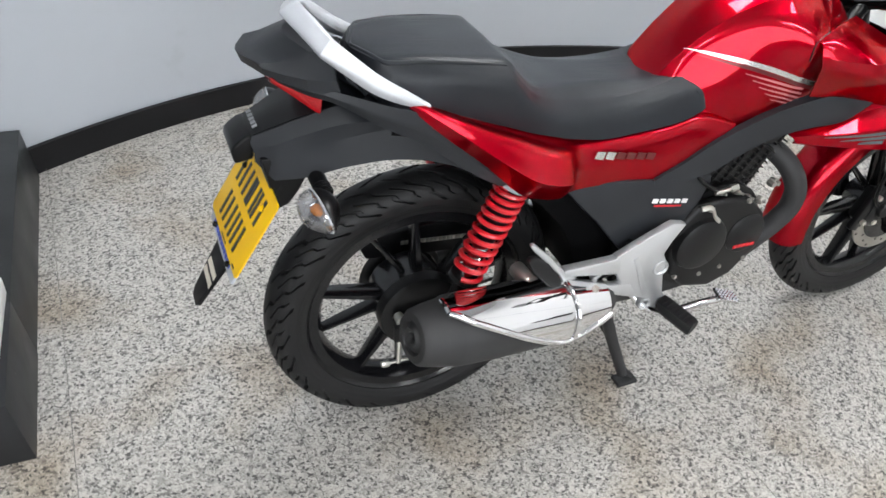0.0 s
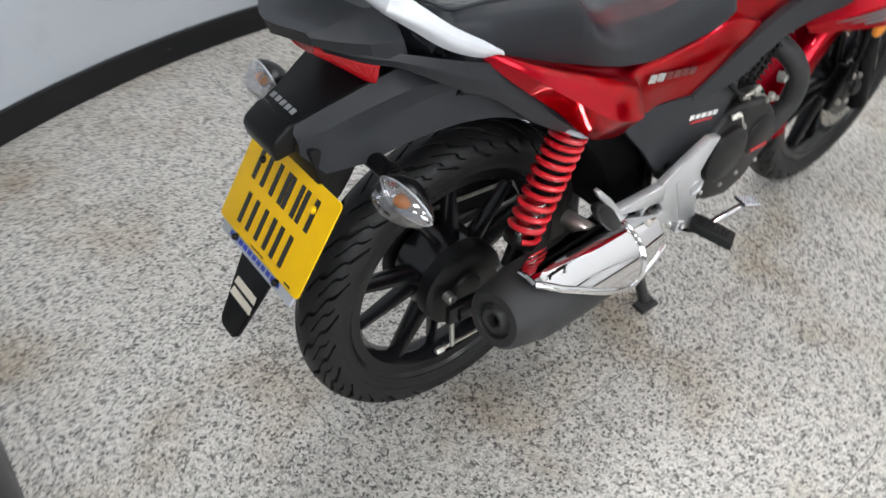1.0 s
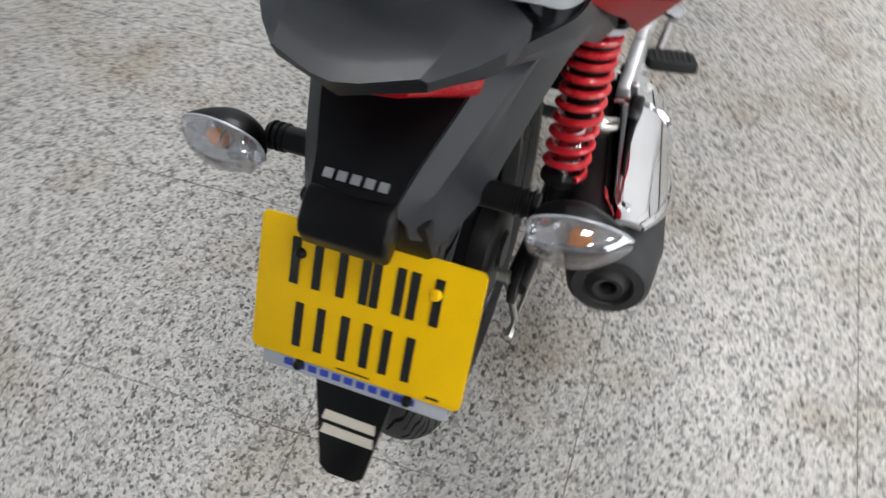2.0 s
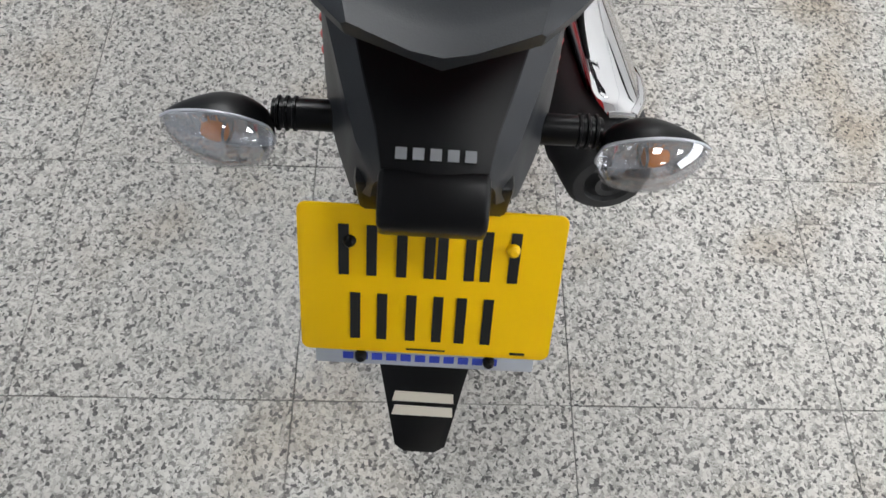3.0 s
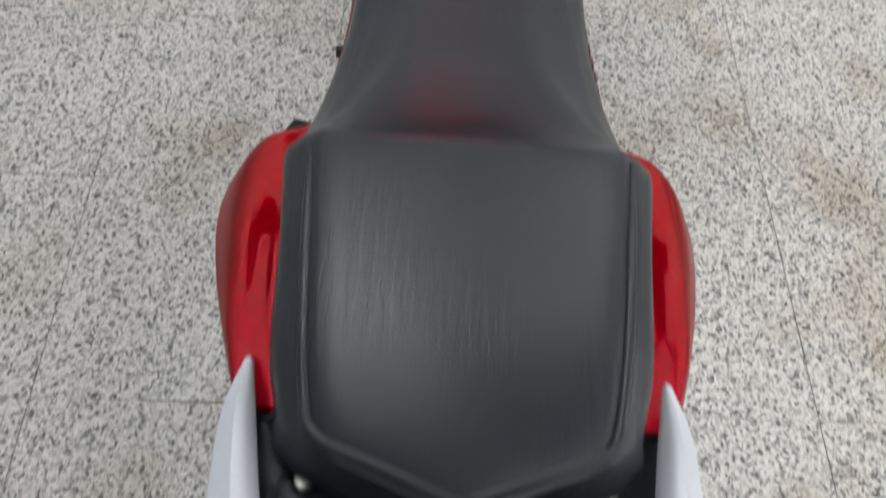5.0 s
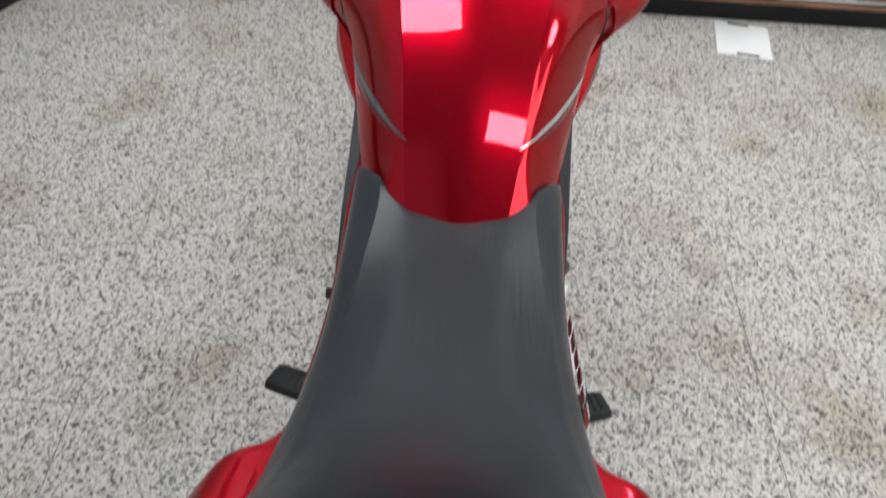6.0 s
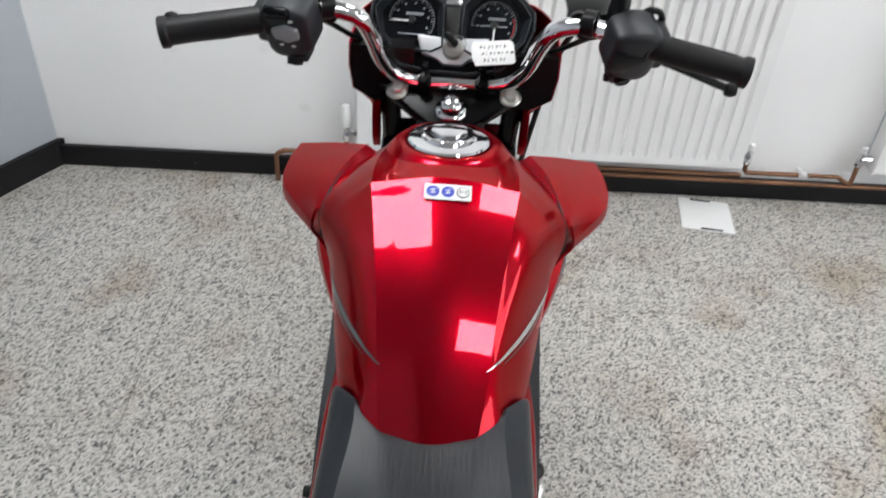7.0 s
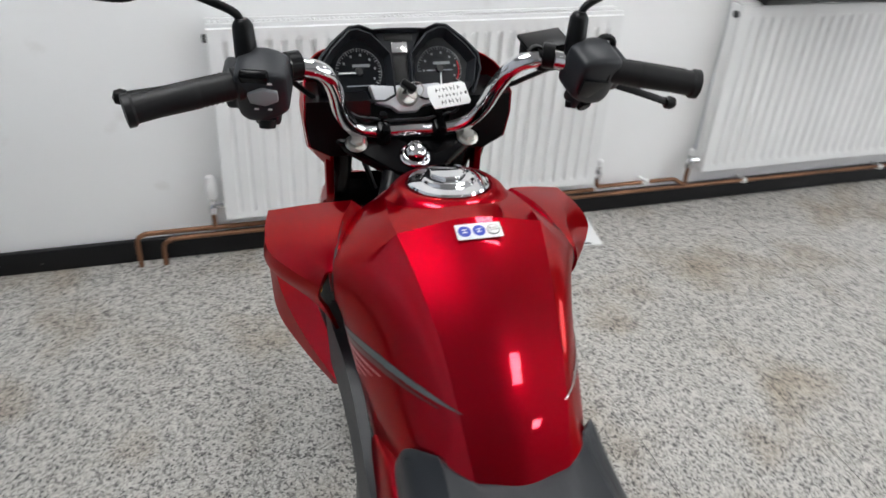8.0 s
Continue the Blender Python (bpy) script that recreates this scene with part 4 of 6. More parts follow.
# tail
tail_secs = [
    [(-0.321, 0, 0.897), (-0.298, 0.057, 0.897), (-0.294, 0.061, 0.891), (-0.290, 0.060, 0.879), (-0.313, 0, 0.877)],
    [(-0.298, 0, 0.900), (-0.272, 0.063, 0.899), (-0.266, 0.084, 0.888), (-0.262, 0.083, 0.874), (-0.290, 0, 0.872)],
    [(-0.249, 0, 0.919), (-0.225, 0.068, 0.914), (-0.238, 0.102, 0.886), (-0.234, 0.100, 0.869), (-0.240, 0, 0.864)],
    [(-0.200, 0, 0.917), (-0.190, 0.072, 0.911), (-0.195, 0.109, 0.882), (-0.192, 0.106, 0.852), (-0.192, 0, 0.842)],
    [(-0.190, 0, 0.860), (-0.180, 0.072, 0.856), (-0.184, 0.106, 0.852), (-0.182, 0.104, 0.842), (-0.182, 0, 0.832)],
    [(-0.140, 0, 0.834), (-0.140, 0.085, 0.834), (-0.135, 0.124, 0.838), (-0.133, 0.122, 0.824), (-0.133, 0, 0.818)],
    [(-0.085, 0, 0.845), (-0.085, 0.090, 0.845), (-0.080, 0.128, 0.836), (-0.080, 0.126, 0.800), (-0.080, 0, 0.790)],
]
part("tail_cowl", loft([mirrored(s) for s in tail_secs], 4, 3, (1, 2, 3, 4), (1, 2, 3, 5, 6, 7), caps=True), PLASTIC, bike, "dark grey pointed tail cowl", 20)
for s in (1, -1):
    tail_side = [
        [(-0.276, 0.052, 0.876), (-0.276, 0.055, 0.870), (-0.270, 0.051, 0.862)],
        [(-0.240, 0.086, 0.872), (-0.240, 0.089, 0.864), (-0.232, 0.085, 0.852)],
        [(-0.200, 0.106, 0.866), (-0.200, 0.109, 0.856), (-0.192, 0.105, 0.842)],
        [(-0.130, 0.131, 0.848), (-0.130, 0.133, 0.828), (-0.125, 0.128, 0.806)],
        [(-0.060, 0.134, 0.824), (-0.060, 0.138, 0.796), (-0.055, 0.130, 0.768)],
        [(0.010, 0.136, 0.782), (0.008, 0.142, 0.752), (0.008, 0.132, 0.720)],
        [(0.075, 0.140, 0.718), (0.070, 0.144, 0.700), (0.068, 0.134, 0.680)],
        [(0.130, 0.142, 0.668), (0.128, 0.144, 0.660), (0.126, 0.136, 0.652)],
    ]
    part("tail_side_panel", thick(loft(tail_side, 5, 4, (), (1,), side=s), 0.004), PLASTIC, bike, "dark grey tapering panel under the grab rail")
part("tail_light", loft([mirrored(s) for s in [
    [(-0.286, 0, 0.874), (-0.283, 0.028, 0.873), (-0.278, 0.040, 0.866), (-0.278, 0.034, 0.855), (-0.280, 0, 0.852)],
    [(-0.258, 0, 0.871), (-0.255, 0.044, 0.870), (-0.249, 0.060, 0.858), (-0.251, 0.050, 0.838), (-0.253, 0, 0.834)],
    [(-0.216, 0, 0.862), (-0.214, 0.060, 0.860), (-0.209, 0.080, 0.842), (-0.211, 0.066, 0.808), (-0.212, 0, 0.802)]]], 4, 4, (), (2, 6), caps=True), RED_BACK, bike, "red tail light lens", 30)
fender_secs = [
    [(-0.318, 0, 0.768), (-0.318, 0.038, 0.766), (-0.314, 0.044, 0.752), (-0.312, 0.046, 0.744), (-0.312, 0.048, 0.728)],
    [(-0.288, 0, 0.782), (-0.286, 0.045, 0.779), (-0.282, 0.061, 0.760), (-0.282, 0.065, 0.737), (-0.286, 0.068, 0.700)],
    at_x(-0.235, [(0, 0.806), (0.061, 0.803), (0.077, 0.782), (0.078, 0.752), (0.087, 0.710)]),
    at_x(-0.170, [(0, 0.835), (0.077, 0.827), (0.097, 0.804), (0.092, 0.776), (0.100, 0.728)]),
    at_x(-0.090, [(0, 0.818), (0.080, 0.818), (0.115, 0.802), (0.105, 0.786), (0.111, 0.735)]),
    at_x(0.000, [(0, 0.765), (0.085, 0.770), (0.119, 0.762), (0.110, 0.746), (0.116, 0.714)]),
    at_x(0.100, [(0, 0.705), (0.090, 0.708), (0.120, 0.700), (0.114, 0.685), (0.118, 0.656)]),
]
part("rear_fender", thick(loft([mirrored(s) for s in fender_secs], 5, 3, (1,), (1, 2, 3, 4, 5, 6, 7)), 0.004), PLASTIC, bike, "dark grey rear fender with a flat top and creased sides", 18)
fender_top = [
    [(-0.316, 0, 0.7705), (-0.316, 0.038, 0.7685)],
    [(-0.288, 0, 0.7855), (-0.286, 0.044, 0.7825)],
    [(-0.235, 0, 0.8095), (-0.235, 0.060, 0.8065)],
    [(-0.170, 0, 0.8385), (-0.170, 0.076, 0.8300)],
]
part("fender_top_plate", thick(loft([mirrored(s) for s in fender_top], 4, 3, (1,)), 0.002), BLACK, bike, "smooth black top plate of the fender", 18)
lamp_bm = slab([(-0.311, 0.772), (-0.324, 0.768), (-0.343, 0.754), (-0.347, 0.743), (-0.342, 0.722), (-0.311, 0.728)], -0.041, 0.082, "y", 0.005, 3)
part("licence_lamp", lamp_bm, BLACK, bike, "black plate lamp housing")
for k in range(5):
    part("badge_mark", moved(box((0.0085, 0.0082, 0.0012), (0, 0, 0), 0.0), Matrix.Translation((-0.3050, 0.025 - k * 0.0125, 0.7790)) @ pose(0, 0, 0, 0, -24, 0)), BADGE_GREY, bike, "plain silver bar of a badge")

part("fender_lower_panel", slab([(-0.306, 0.738), (-0.222, 0.738), (-0.228, 0.700), (-0.246, 0.668), (-0.262, 0.646), (-0.284, 0.636)], -0.062, 0.124, "y", 0.006), BLACK, bike, "black lower fender panel behind the plate")

# rear plate and mud flap: built flat, then tilted into place
PLATE = Matrix.Translation((-0.3285, -0.001, 0.6145)) @ pose(0, 0, 0, 0, 31.0, 0) @ pose(0, 0, 0, 90, 0, -90)


def on_plate(bm):
    return moved(bm, PLATE)


def rounded(w, h, r, cx=0.0, cy=0.0, n=5):
    out = []
    for sx, sy, a0 in ((1, 1, 0), (-1, 1, 90), (-1, -1, 180), (1, -1, 270)):
        for k in range(n + 1):
            a = radians(a0 + 90 * k / n)
            out.append((cx + sx * (w / 2 - r) + r * math.cos(a), cy + sy * (h / 2 - r) + r * math.sin(a)))
    return out


plate = part("number_plate", on_plate(slab(rounded(0.229, 0.153, 0.008), 0, 0.003, "z", 0.0006)), YELLOW, bike, "yellow rectangular number plate")
for row_y, xs in ((0.033, (-0.063, -0.013, 0.022, 0.060)), (-0.036, (-0.053, -0.003, 0.042))):
    for x in xs:
        for dx in (-0.012, 0.012):
            part("plate_bar", on_plate(box((0.009, 0.050, 0.0012), (x + dx, row_y, 0.0036))), INK, plate)
part("plate_line", on_plate(box((0.036, 0.0015, 0.0008), (0, -0.0715, 0.0034))), INK, plate)
part("plate_line", on_plate(box((0.014, 0.0025, 0.0008), (0.085, -0.0705, 0.0034))), INK, plate)
part("plate_bolt", on_plate(turned([(0, 0.006), (0.003, 0.006), (0.005, 0.004), (0.006, 0), (0, 0)], (-0.070, 0.042, 0.003), (0, 0, 1), 12)), BLACK, plate, "black bolt")
part("plate_bolt", on_plate(turned([(0, 0.007), (0.003, 0.007), (0.0055, 0.005), (0.0065, 0), (0, 0)], (0.070, 0.042, 0.003), (0, 0, 1), 12)), YELLOW, plate, "yellow capped bolt")
holder = part("plate_surround", on_plate(slab(rounded(0.205, 0.150, 0.003, 0.0, -0.020), -0.006, 0.005, "z", 0.0006)), GREY_STRIP, bike, "grey plate surround strip below the plate")
for k in range(11):
    part("plate_text_bar", on_plate(box((0.0098, 0.0075, 0.0010), (-0.072 + k * 0.0135, -0.0850, -0.0003))), BLUE_INK, holder)
for x in (-0.060, 0.060):
    part("plate_bolt", on_plate(turned([(0, 0.008), (0.003, 0.008), (0.005, 0.006), (0.006, 0), (0, 0)], (x, -0.084, -0.001), (0, 0, 1), 12)), BLACK, holder, "black bolt")
flap = part("mud_flap", on_plate(slab([(-0.062, 0.085), (0.062, 0.085), (0.062, 0.02), (0.046, -0.080), (0.026, -0.205), (0.016, -0.214), (-0.016, -0.214), (-0.026, -0.205), (-0.046, -0.080), (-0.062, 0.02)], -0.013, 0.006, "z", 0.0015)), BLACK, bike, "black plastic mud flap")
for y in (-0.138, -0.156):
    part("reflective_tape", on_plate(slab([(-0.030, y - 0.006), (-0.027, y + 0.0065), (0.030, y + 0.0055), (0.031, y - 0.0065)], -0.0068, 0.0008, "z")), REFLECTIVE, flap, "peeling cream reflective tape")

# rear indicators
for s in (1, -1):
    stalk = part("rear_indicator", loft([[(-0.222 + 0.5 * (dx - 0.0) * w, s * y, 0.708 + h * math.sin(a)) for a in np.linspace(0, 2 * math.pi, 14, endpoint=False) for dx in (0.5 * 0 + 2 * math.cos(a),)] for y, w, h in
                                         ((0.076, 0.0140, 0.0140), (0.112, 0.0135, 0.0135), (0.138, 0.0125, 0.0125))], 3, 1, closed=True, caps=True), BLACK, bike, "black stalk with a clear lens")
    for k in range(3):
        part("stalk_rib", turned([(0.0120, 0), (0.0150, 0.001), (0.0150, 0.003), (0.0120, 0.004)], (-0.222, s * (0.117 + k * 0.007), 0.708), (0, s, 0), 18), BLACK, stalk)
    shell, lens, glow, rim = [], [], [], []
    for y, h, front, back in ((0.136, 0.012, 0.010, 0.010), (0.142, 0.021, 0.021, 0.013), (0.158, 0.0275, 0.029, 0.016), (0.178, 0.0295, 0.030, 0.018), (0.199, 0.0255, 0.022, 0.016), (0.217, 0.017, 0.012, 0.010), (0.228, 0.006, 0.005, 0.004)):
        skew = -0.239 + 0.10 * (y - 0.185)
        shell.append([(skew + front * math.cos(a), s * y, 0.708 + h * math.sin(a)) for a in np.linspace(-math.pi / 2, math.pi / 2, 9)])
        lens.append([(skew - (back + 0.016 * min(1, h / 0.03)) * math.cos(a), s * y, 0.708 + h * math.sin(a)) for a in np.linspace(-math.pi / 2, math.pi / 2, 9)])
        glow.append([(skew - 0.001 + 0.012 * min(1, h / 0.03) * math.cos(a), s * y, 0.708 + 0.95 * h * math.sin(a)) for a in np.linspace(-math.pi / 2, math.pi / 2, 5)])
        rim = [(skew, s * y, 0.708 - h)] + rim + [(skew, s * y, 0.708 + h)]
    lean = Matrix.Translation((-0.228, 0, 0.708)) @ pose(0, 0, 0, 0, -11, 0) @ Matrix.Translation((0.228, 0, -0.708))
    part("shell", moved(thick(loft(shell, 3, 2), 0.002), lean), BLACK, stalk, "black rounded housing")
    part("lens_rim", moved(tube(rim, 0.0013, 3, 6), lean), SILVER, stalk, "thin pale edge round the lens")
    part("reflector", moved(thick(loft(glow, 2, 1), 0.001), lean), REFLECTOR, stalk, "bright reflector", 8)
    part("lens", moved(thick(loft(lens, 3, 2), 0.0015), lean), LENS_CLEAR, stalk, "clear ribbed lens").visible_shadow = False
    part("bulb_holder", turned([(0.0105, 0.0), (0.0115, 0.002), (0.0095, 0.004), (0.0065, 0.0045)], (-0.246, s * 0.170, 0.711), (0.2, s, 0), 18), CHROME, stalk, "bright ring round the bulb")
    for k in range(9):
        y, h = 0.148 + k * 0.0076, 0.014 - 0.0009 * abs(k - 4)
        part("reflector_rib", box((0.004, 0.0022, 2 * h), (-0.240 + 0.10 * (y - 0.185), s * y, 0.713), 0.0008), REFLECTOR, stalk)
    part("bulb", turned([(0, 0), (0.0065, 0.001), (0.0085, 0.007), (0.0085, 0.014), (0.0055, 0.021), (0, 0.024)], (-0.249, s * 0.171, 0.711), (0.2, s, 0), 16), AMBER, stalk, "amber bulb")

# grab rail
rail_line = [(-0.052, 0.131, 0.837), (-0.090, 0.128, 0.853), (-0.135, 0.119, 0.876), (-0.178, 0.106, 0.908), (-0.205, 0.092, 0.928), (-0.224, 0.045, 0.946), (-0.236, 0.0, 0.954)]
wide = [0.003, 0.009, 0.0125, 0.015, 0.0165, 0.0165, 0.017]
high = [0.004, 0.015, 0.019, 0.018, 0.015, 0.011, 0.010]
rail = []
whole = [(x, y, z, w, h) for (x, y, z), w, h in zip(rail_line, wide, high)]
whole = whole + [(x, -y, z, w, h) for x, y, z, w, h in reversed(whole[:-1])]
for i, (x, y, z, w, h) in enumerate(whole):
    ax, ay, az = (Vector(whole[min(i + 1, len(whole) - 1)][:3]) - Vector(whole[max(i - 1, 0)][:3])).normalized()
    out = Vector((ay, -ax, 0)).normalized()
    tilt = (out + Vector((0, 0, -0.55))).normalized()
    up = Vector((ax, ay, az)).cross(tilt)
    up = up if up.z > 0 else -up
    c = Vector((x, y, z))
    rail.append([c + tilt * w * a + up * h * b for a, b in ((-1.0, 0.10), (-0.92, 0.42), (-0.62, 0.62), (0.55, 0.52), (0.92, 0.28), (1.02, -0.05), (0.92, -0.55), (0.4, -0.75), (-0.8, -0.55))])
part("grab_rail", loft(rail, 5, 3, (4, 6, 8), (2, 3, 6), closed=True, caps=True), SILVER, bike, "silver painted angular grab rail", 26)
part("rail_mount", loft([mirrored(s) for s in [
    [(-0.150, 0, 0.842), (-0.143, 0.05, 0.842), (-0.126, 0.090, 0.842), (-0.118, 0.100, 0.838)],
    [(-0.164, 0, 0.846), (-0.156, 0.05, 0.846), (-0.136, 0.090, 0.845), (-0.128, 0.102, 0.840)],
    [(-0.166, 0, 0.874), (-0.158, 0.05, 0.873), (-0.138, 0.090, 0.867), (-0.130, 0.102, 0.856)],
    [(-0.182, 0, 0.878), (-0.174, 0.05, 0.877), (-0.152, 0.090, 0.870), (-0.144, 0.104, 0.858)],
    [(-0.186, 0, 0.862), (-0.178, 0.05, 0.861), (-0.156, 0.090, 0.856), (-0.148, 0.104, 0.850)],
    [(-0.196, 0, 0.884), (-0.188, 0.05, 0.883), (-0.168, 0.090, 0.876), (-0.158, 0.106, 0.864)],
    [(-0.217, 0, 0.925), (-0.208, 0.05, 0.920), (-0.188, 0.094, 0.900), (-0.178, 0.106, 0.880)]]], 3, 3, (1, 2, 3, 4, 5)), PLASTIC, bike, "black ridged mount between seat and rail", 30)
for s in (1, -1):
    part("mount_bolt", bolt((-0.128, s * 0.084, 0.856), (0, 0, 1), 0.006, 0.006), STEEL, bike)

# exhaust
ax0, ax1 = Vector((-0.094, -0.219, 0.433)), Vector((0.360, -0.160, 0.362))
m_way = (ax1 - ax0).normalized()
muffler = part("muffler", turned([(0.0, 0.030), (0.011, 0.030), (0.012, 0.002), (0.019, 0.0), (0.022, 0.006), (0.030, 0.010), (0.033, 0.003), (0.046, 0.004), (0.053, 0.012), (0.060, 0.045), (0.064, 0.075), (0.067, 0.080), (0.069, 0.16), (0.068, 0.30), (0.062, 0.37), (0.050, 0.43), (0.028, 0.47), (0.0, 0.475)], ax0, m_way, 44), MATT_BLACK, bike, "matt black silencer with a small outlet")
out_dir = Vector((0, -1, 0))
out_dir = (out_dir - m_way * out_dir.dot(m_way)).normalized()
up_dir = m_way.cross(out_dir)
up_dir = up_dir if up_dir.z > 0 else -up_dir


def shield_point(d, u, lift=0.0):
    """A point on the shield: d along the silencer, u from its upper edge (0) to its lower edge (1)."""
    r = float(np.interp(d, (0.050, 0.075, 0.320, 0.326, 0.430), (0.0715, 0.0745, 0.0745, 0.0715, 0.058))) + lift
    a0 = float(np.interp(d, (0.050, 0.10, 0.43), (-6, -20, -26)))
    a1 = float(np.interp(d, (0.050, 0.09, 0.20, 0.30, 0.345, 0.430), (20, 40, 76, 106, 108, 78)))
    a = radians(a0 + (a1 - a0) * u)
    return ax0 + m_way * d + r * (math.cos(a) * up_dir + math.sin(a) * out_dir)


bm = bmesh.new()
grid_faces(bm, [[shield_point(d, u) for u in np.linspace(0, 1, 22)] for d in (*np.linspace(0.050, 0.319, 36), *np.linspace(0.327, 0.430, 14))])
heat_shield = part("heat_shield", thick(bm, 0.003), CHROME, muffler, "mirror-bright chrome heat shield", 24)
edge = [shield_point(d, 1.0, 0.001) for d in np.linspace(0.050, 0.430, 26)]
part("shield_trim", tube(edge, 0.0062, 2, 10, flat=0.8), CHROME, heat_shield, "rolled chrome lower edge")
part("shield_trim", tube([shield_point(0.050, u, 0.001) for u in np.linspace(0, 1, 6)], 0.0045, 3, 8), CHROME, heat_shield, "rolled chrome rear edge")
part("shield_band", tube([shield_point(0.322 + 0.012 * u, u, 0.003) for u in np.linspace(0.02, 0.98, 14)], 0.0042, 2, 8, flat=0.7), CHROME, heat_shield, "raised chrome band")
out_at = shield_point(0.395, 0.42, 0.0)
part("shield_bolt", bolt(out_at, (out_at - ax0 - m_way * 0.395), 0.008, 0.005), STEEL, heat_shield, "shield bolt")
clip_at = shield_point(0.262, 0.06, 0.001)
part("shield_clip", box((0.022, 0.010, 0.004), clip_at, 0.001, pose(0, 0, 0, 0, 9, 7)), STEEL, heat_shield, "small clip on the upper edge")
part("exhaust_pipe", tube([(0.715, -0.025, 0.628), (0.762, -0.056, 0.620), (0.799, -0.085, 0.596), (0.822, -0.110, 0.566), (0.841, -0.120, 0.526), (0.844, -0.120, 0.482), (0.830, -0.115, 0.446), (0.800, -0.105, 0.400), (0.720, -0.090, 0.325), (0.570, -0.085, 0.296), (0.450, -0.085, 0.296), (0.385, -0.115, 0.325), (0.325, -0.158, 0.366)], 0.0235, 6, 16), MATT_BLACK, bike, "matt black exhaust pipe")
part("pipe_nut", bolt((0.705, -0.098, 0.690), (0, -1, 0.2), 0.007, 0.014), STEEL, bike, "bright pipe nut")
part("pipe_nut", bolt((0.752, -0.120, 0.560), (0, -1, 0), 0.008, 0.016), STEEL, bike, "bright pipe nut")

# engine and frame
part("crankcase", loft([[(x, y, z) for x, z in ((0.500, 0.440), (0.520, 0.360), (0.590, 0.310), (0.690, 0.300), (0.770, 0.375), (0.780, 0.430), (0.720, 0.540), (0.600, 0.560))] for y in (-0.112, 0.112)], 2, 4, closed=True, caps=True), ENGINE_BLACK, bike, "black engine crankcase")
eng = slab([(0.520, 0.430), (0.532, 0.372), (0.585, 0.322), (0.660, 0.306), (0.715, 0.330), (0.766, 0.395), (0.775, 0.435), (0.752, 0.490), (0.705, 0.535), (0.640, 0.548), (0.560, 0.545), (0.528, 0.500)], -0.112, -0.030, "y", 0.012, 3)
part("engine_cover", joined(eng, turned([(0, 0.018), (0.052, 0.018), (0.062, 0.012), (0.066, 0.0), (0.066, -0.03)], (0.590, -0.140, 0.445), (0, -1, 0), 32), turned([(0, 0.010), (0.042, 0.010), (0.050, 0.004), (0.052, -0.02)], (0.712, -0.140, 0.447), (0, -1, 0), 28)), ENGINE_BLACK, bike, "black rounded engine cover")
for k in range(5):
    part("badge_mark", box((0.010, 0.0014, 0.008), (0.688 + k * 0.012, -0.1508, 0.420), 0, pose(0, 0, 0, 0, -4, 0)), SPRING_RED, bike, "plain red bar of a badge")
for x, z in ((0.552, 0.361), (0.619, 0.355), (0.672, 0.364), (0.735, 0.375), (0.590, 0.530), (0.690, 0.535)):
    part("cover_bolt", bolt((x, -0.138, z), (0, -1, 0), 0.0055, 0.008), STEEL, bike)
CYL = Matrix.Translation((0.662, 0, 0.603)) @ pose(0, 0, 0, 0, 33, 0)
fins = [moved(box((0.150, 0.205, 0.0035), (0, 0, -0.060 + k * 0.0125), 0.001), CYL) for k in range(11)]
ribs = [moved(box((0.006, 0.205, 0.125), (-0.055 + k * 0.0275, 0, 0.0), 0.001), CYL) for k in range(5)]
cylinder = part("cylinder", moved(box((0.145, 0.194, 0.146), (0, 0, 0), 0.006), CYL), ENGINE_BLACK, bike, "black finned cylinder")
for bm in fins:
    part("fin", bm, ENGINE_BLACK, cylinder)
for bm in ribs:
    part("fin_post", bm, ENGINE_BLACK, cylinder)
head = part("cylinder_head", moved(box((0.120, 0.175, 0.085), (0.004, 0, 0.120), 0.012), CYL), ENGINE_BLACK, bike, "black finned cylinder head")
for k in range(6):
    part("fin", moved(box((0.152, 0.205, 0.0035), (0.004, 0, 0.084 + k * 0.0135), 0.001), CYL), ENGINE_BLACK, head)
for k in range(4):
    part("fin_post", moved(box((0.005, 0.205, 0.085), (-0.050 + k * 0.036, 0, 0.120), 0.001), CYL), ENGINE_BLACK, head)
part("cam_cover", moved(turned([(0, 0.010), (0.030, 0.008), (0.034, 0.0), (0.034, -0.03)], (0.01, -0.103, 0.10), (0, -1, 0), 24), CYL), ENGINE_BLACK, head)
for x, y, z, r in ((0.739, -0.120, 0.518, 0.011), (0.768, -0.110, 0.552, 0.012), (0.700, -0.118, 0.530, 0.007), (0.612, -0.125, 0.560, 0.006), (0.655, -0.128, 0.556, 0.006)):
    part("engine_stud", joined(bolt((x, y, z), (0.3, -1, 0.2), r, 0.012), turned([(0, 0.020), (r * 0.45, 0.020), (r * 0.5, 0.018), (r * 0.5, 0.010), (0, 0.010)], (x, y, z), (0.3, -1, 0.2), 10)), STEEL, bike, "bright stud and nut")
part("pipe_flange", turned([(0.026, -0.006), (0.034, -0.006), (0.036, 0.0), (0.034, 0.007), (0.026, 0.007)], (0.760, -0.055, 0.620), (0.80, -0.55, -0.15), 24), STEEL, bike, "steel exhaust flange")
part("starter_cable", tube([(0.600, -0.135, 0.575), (0.570, -0.150, 0.590), (0.540, -0.140, 0.610), (0.520, -0.110, 0.640)], 0.0045, 5, 8), BLACK, bike, "black cable")
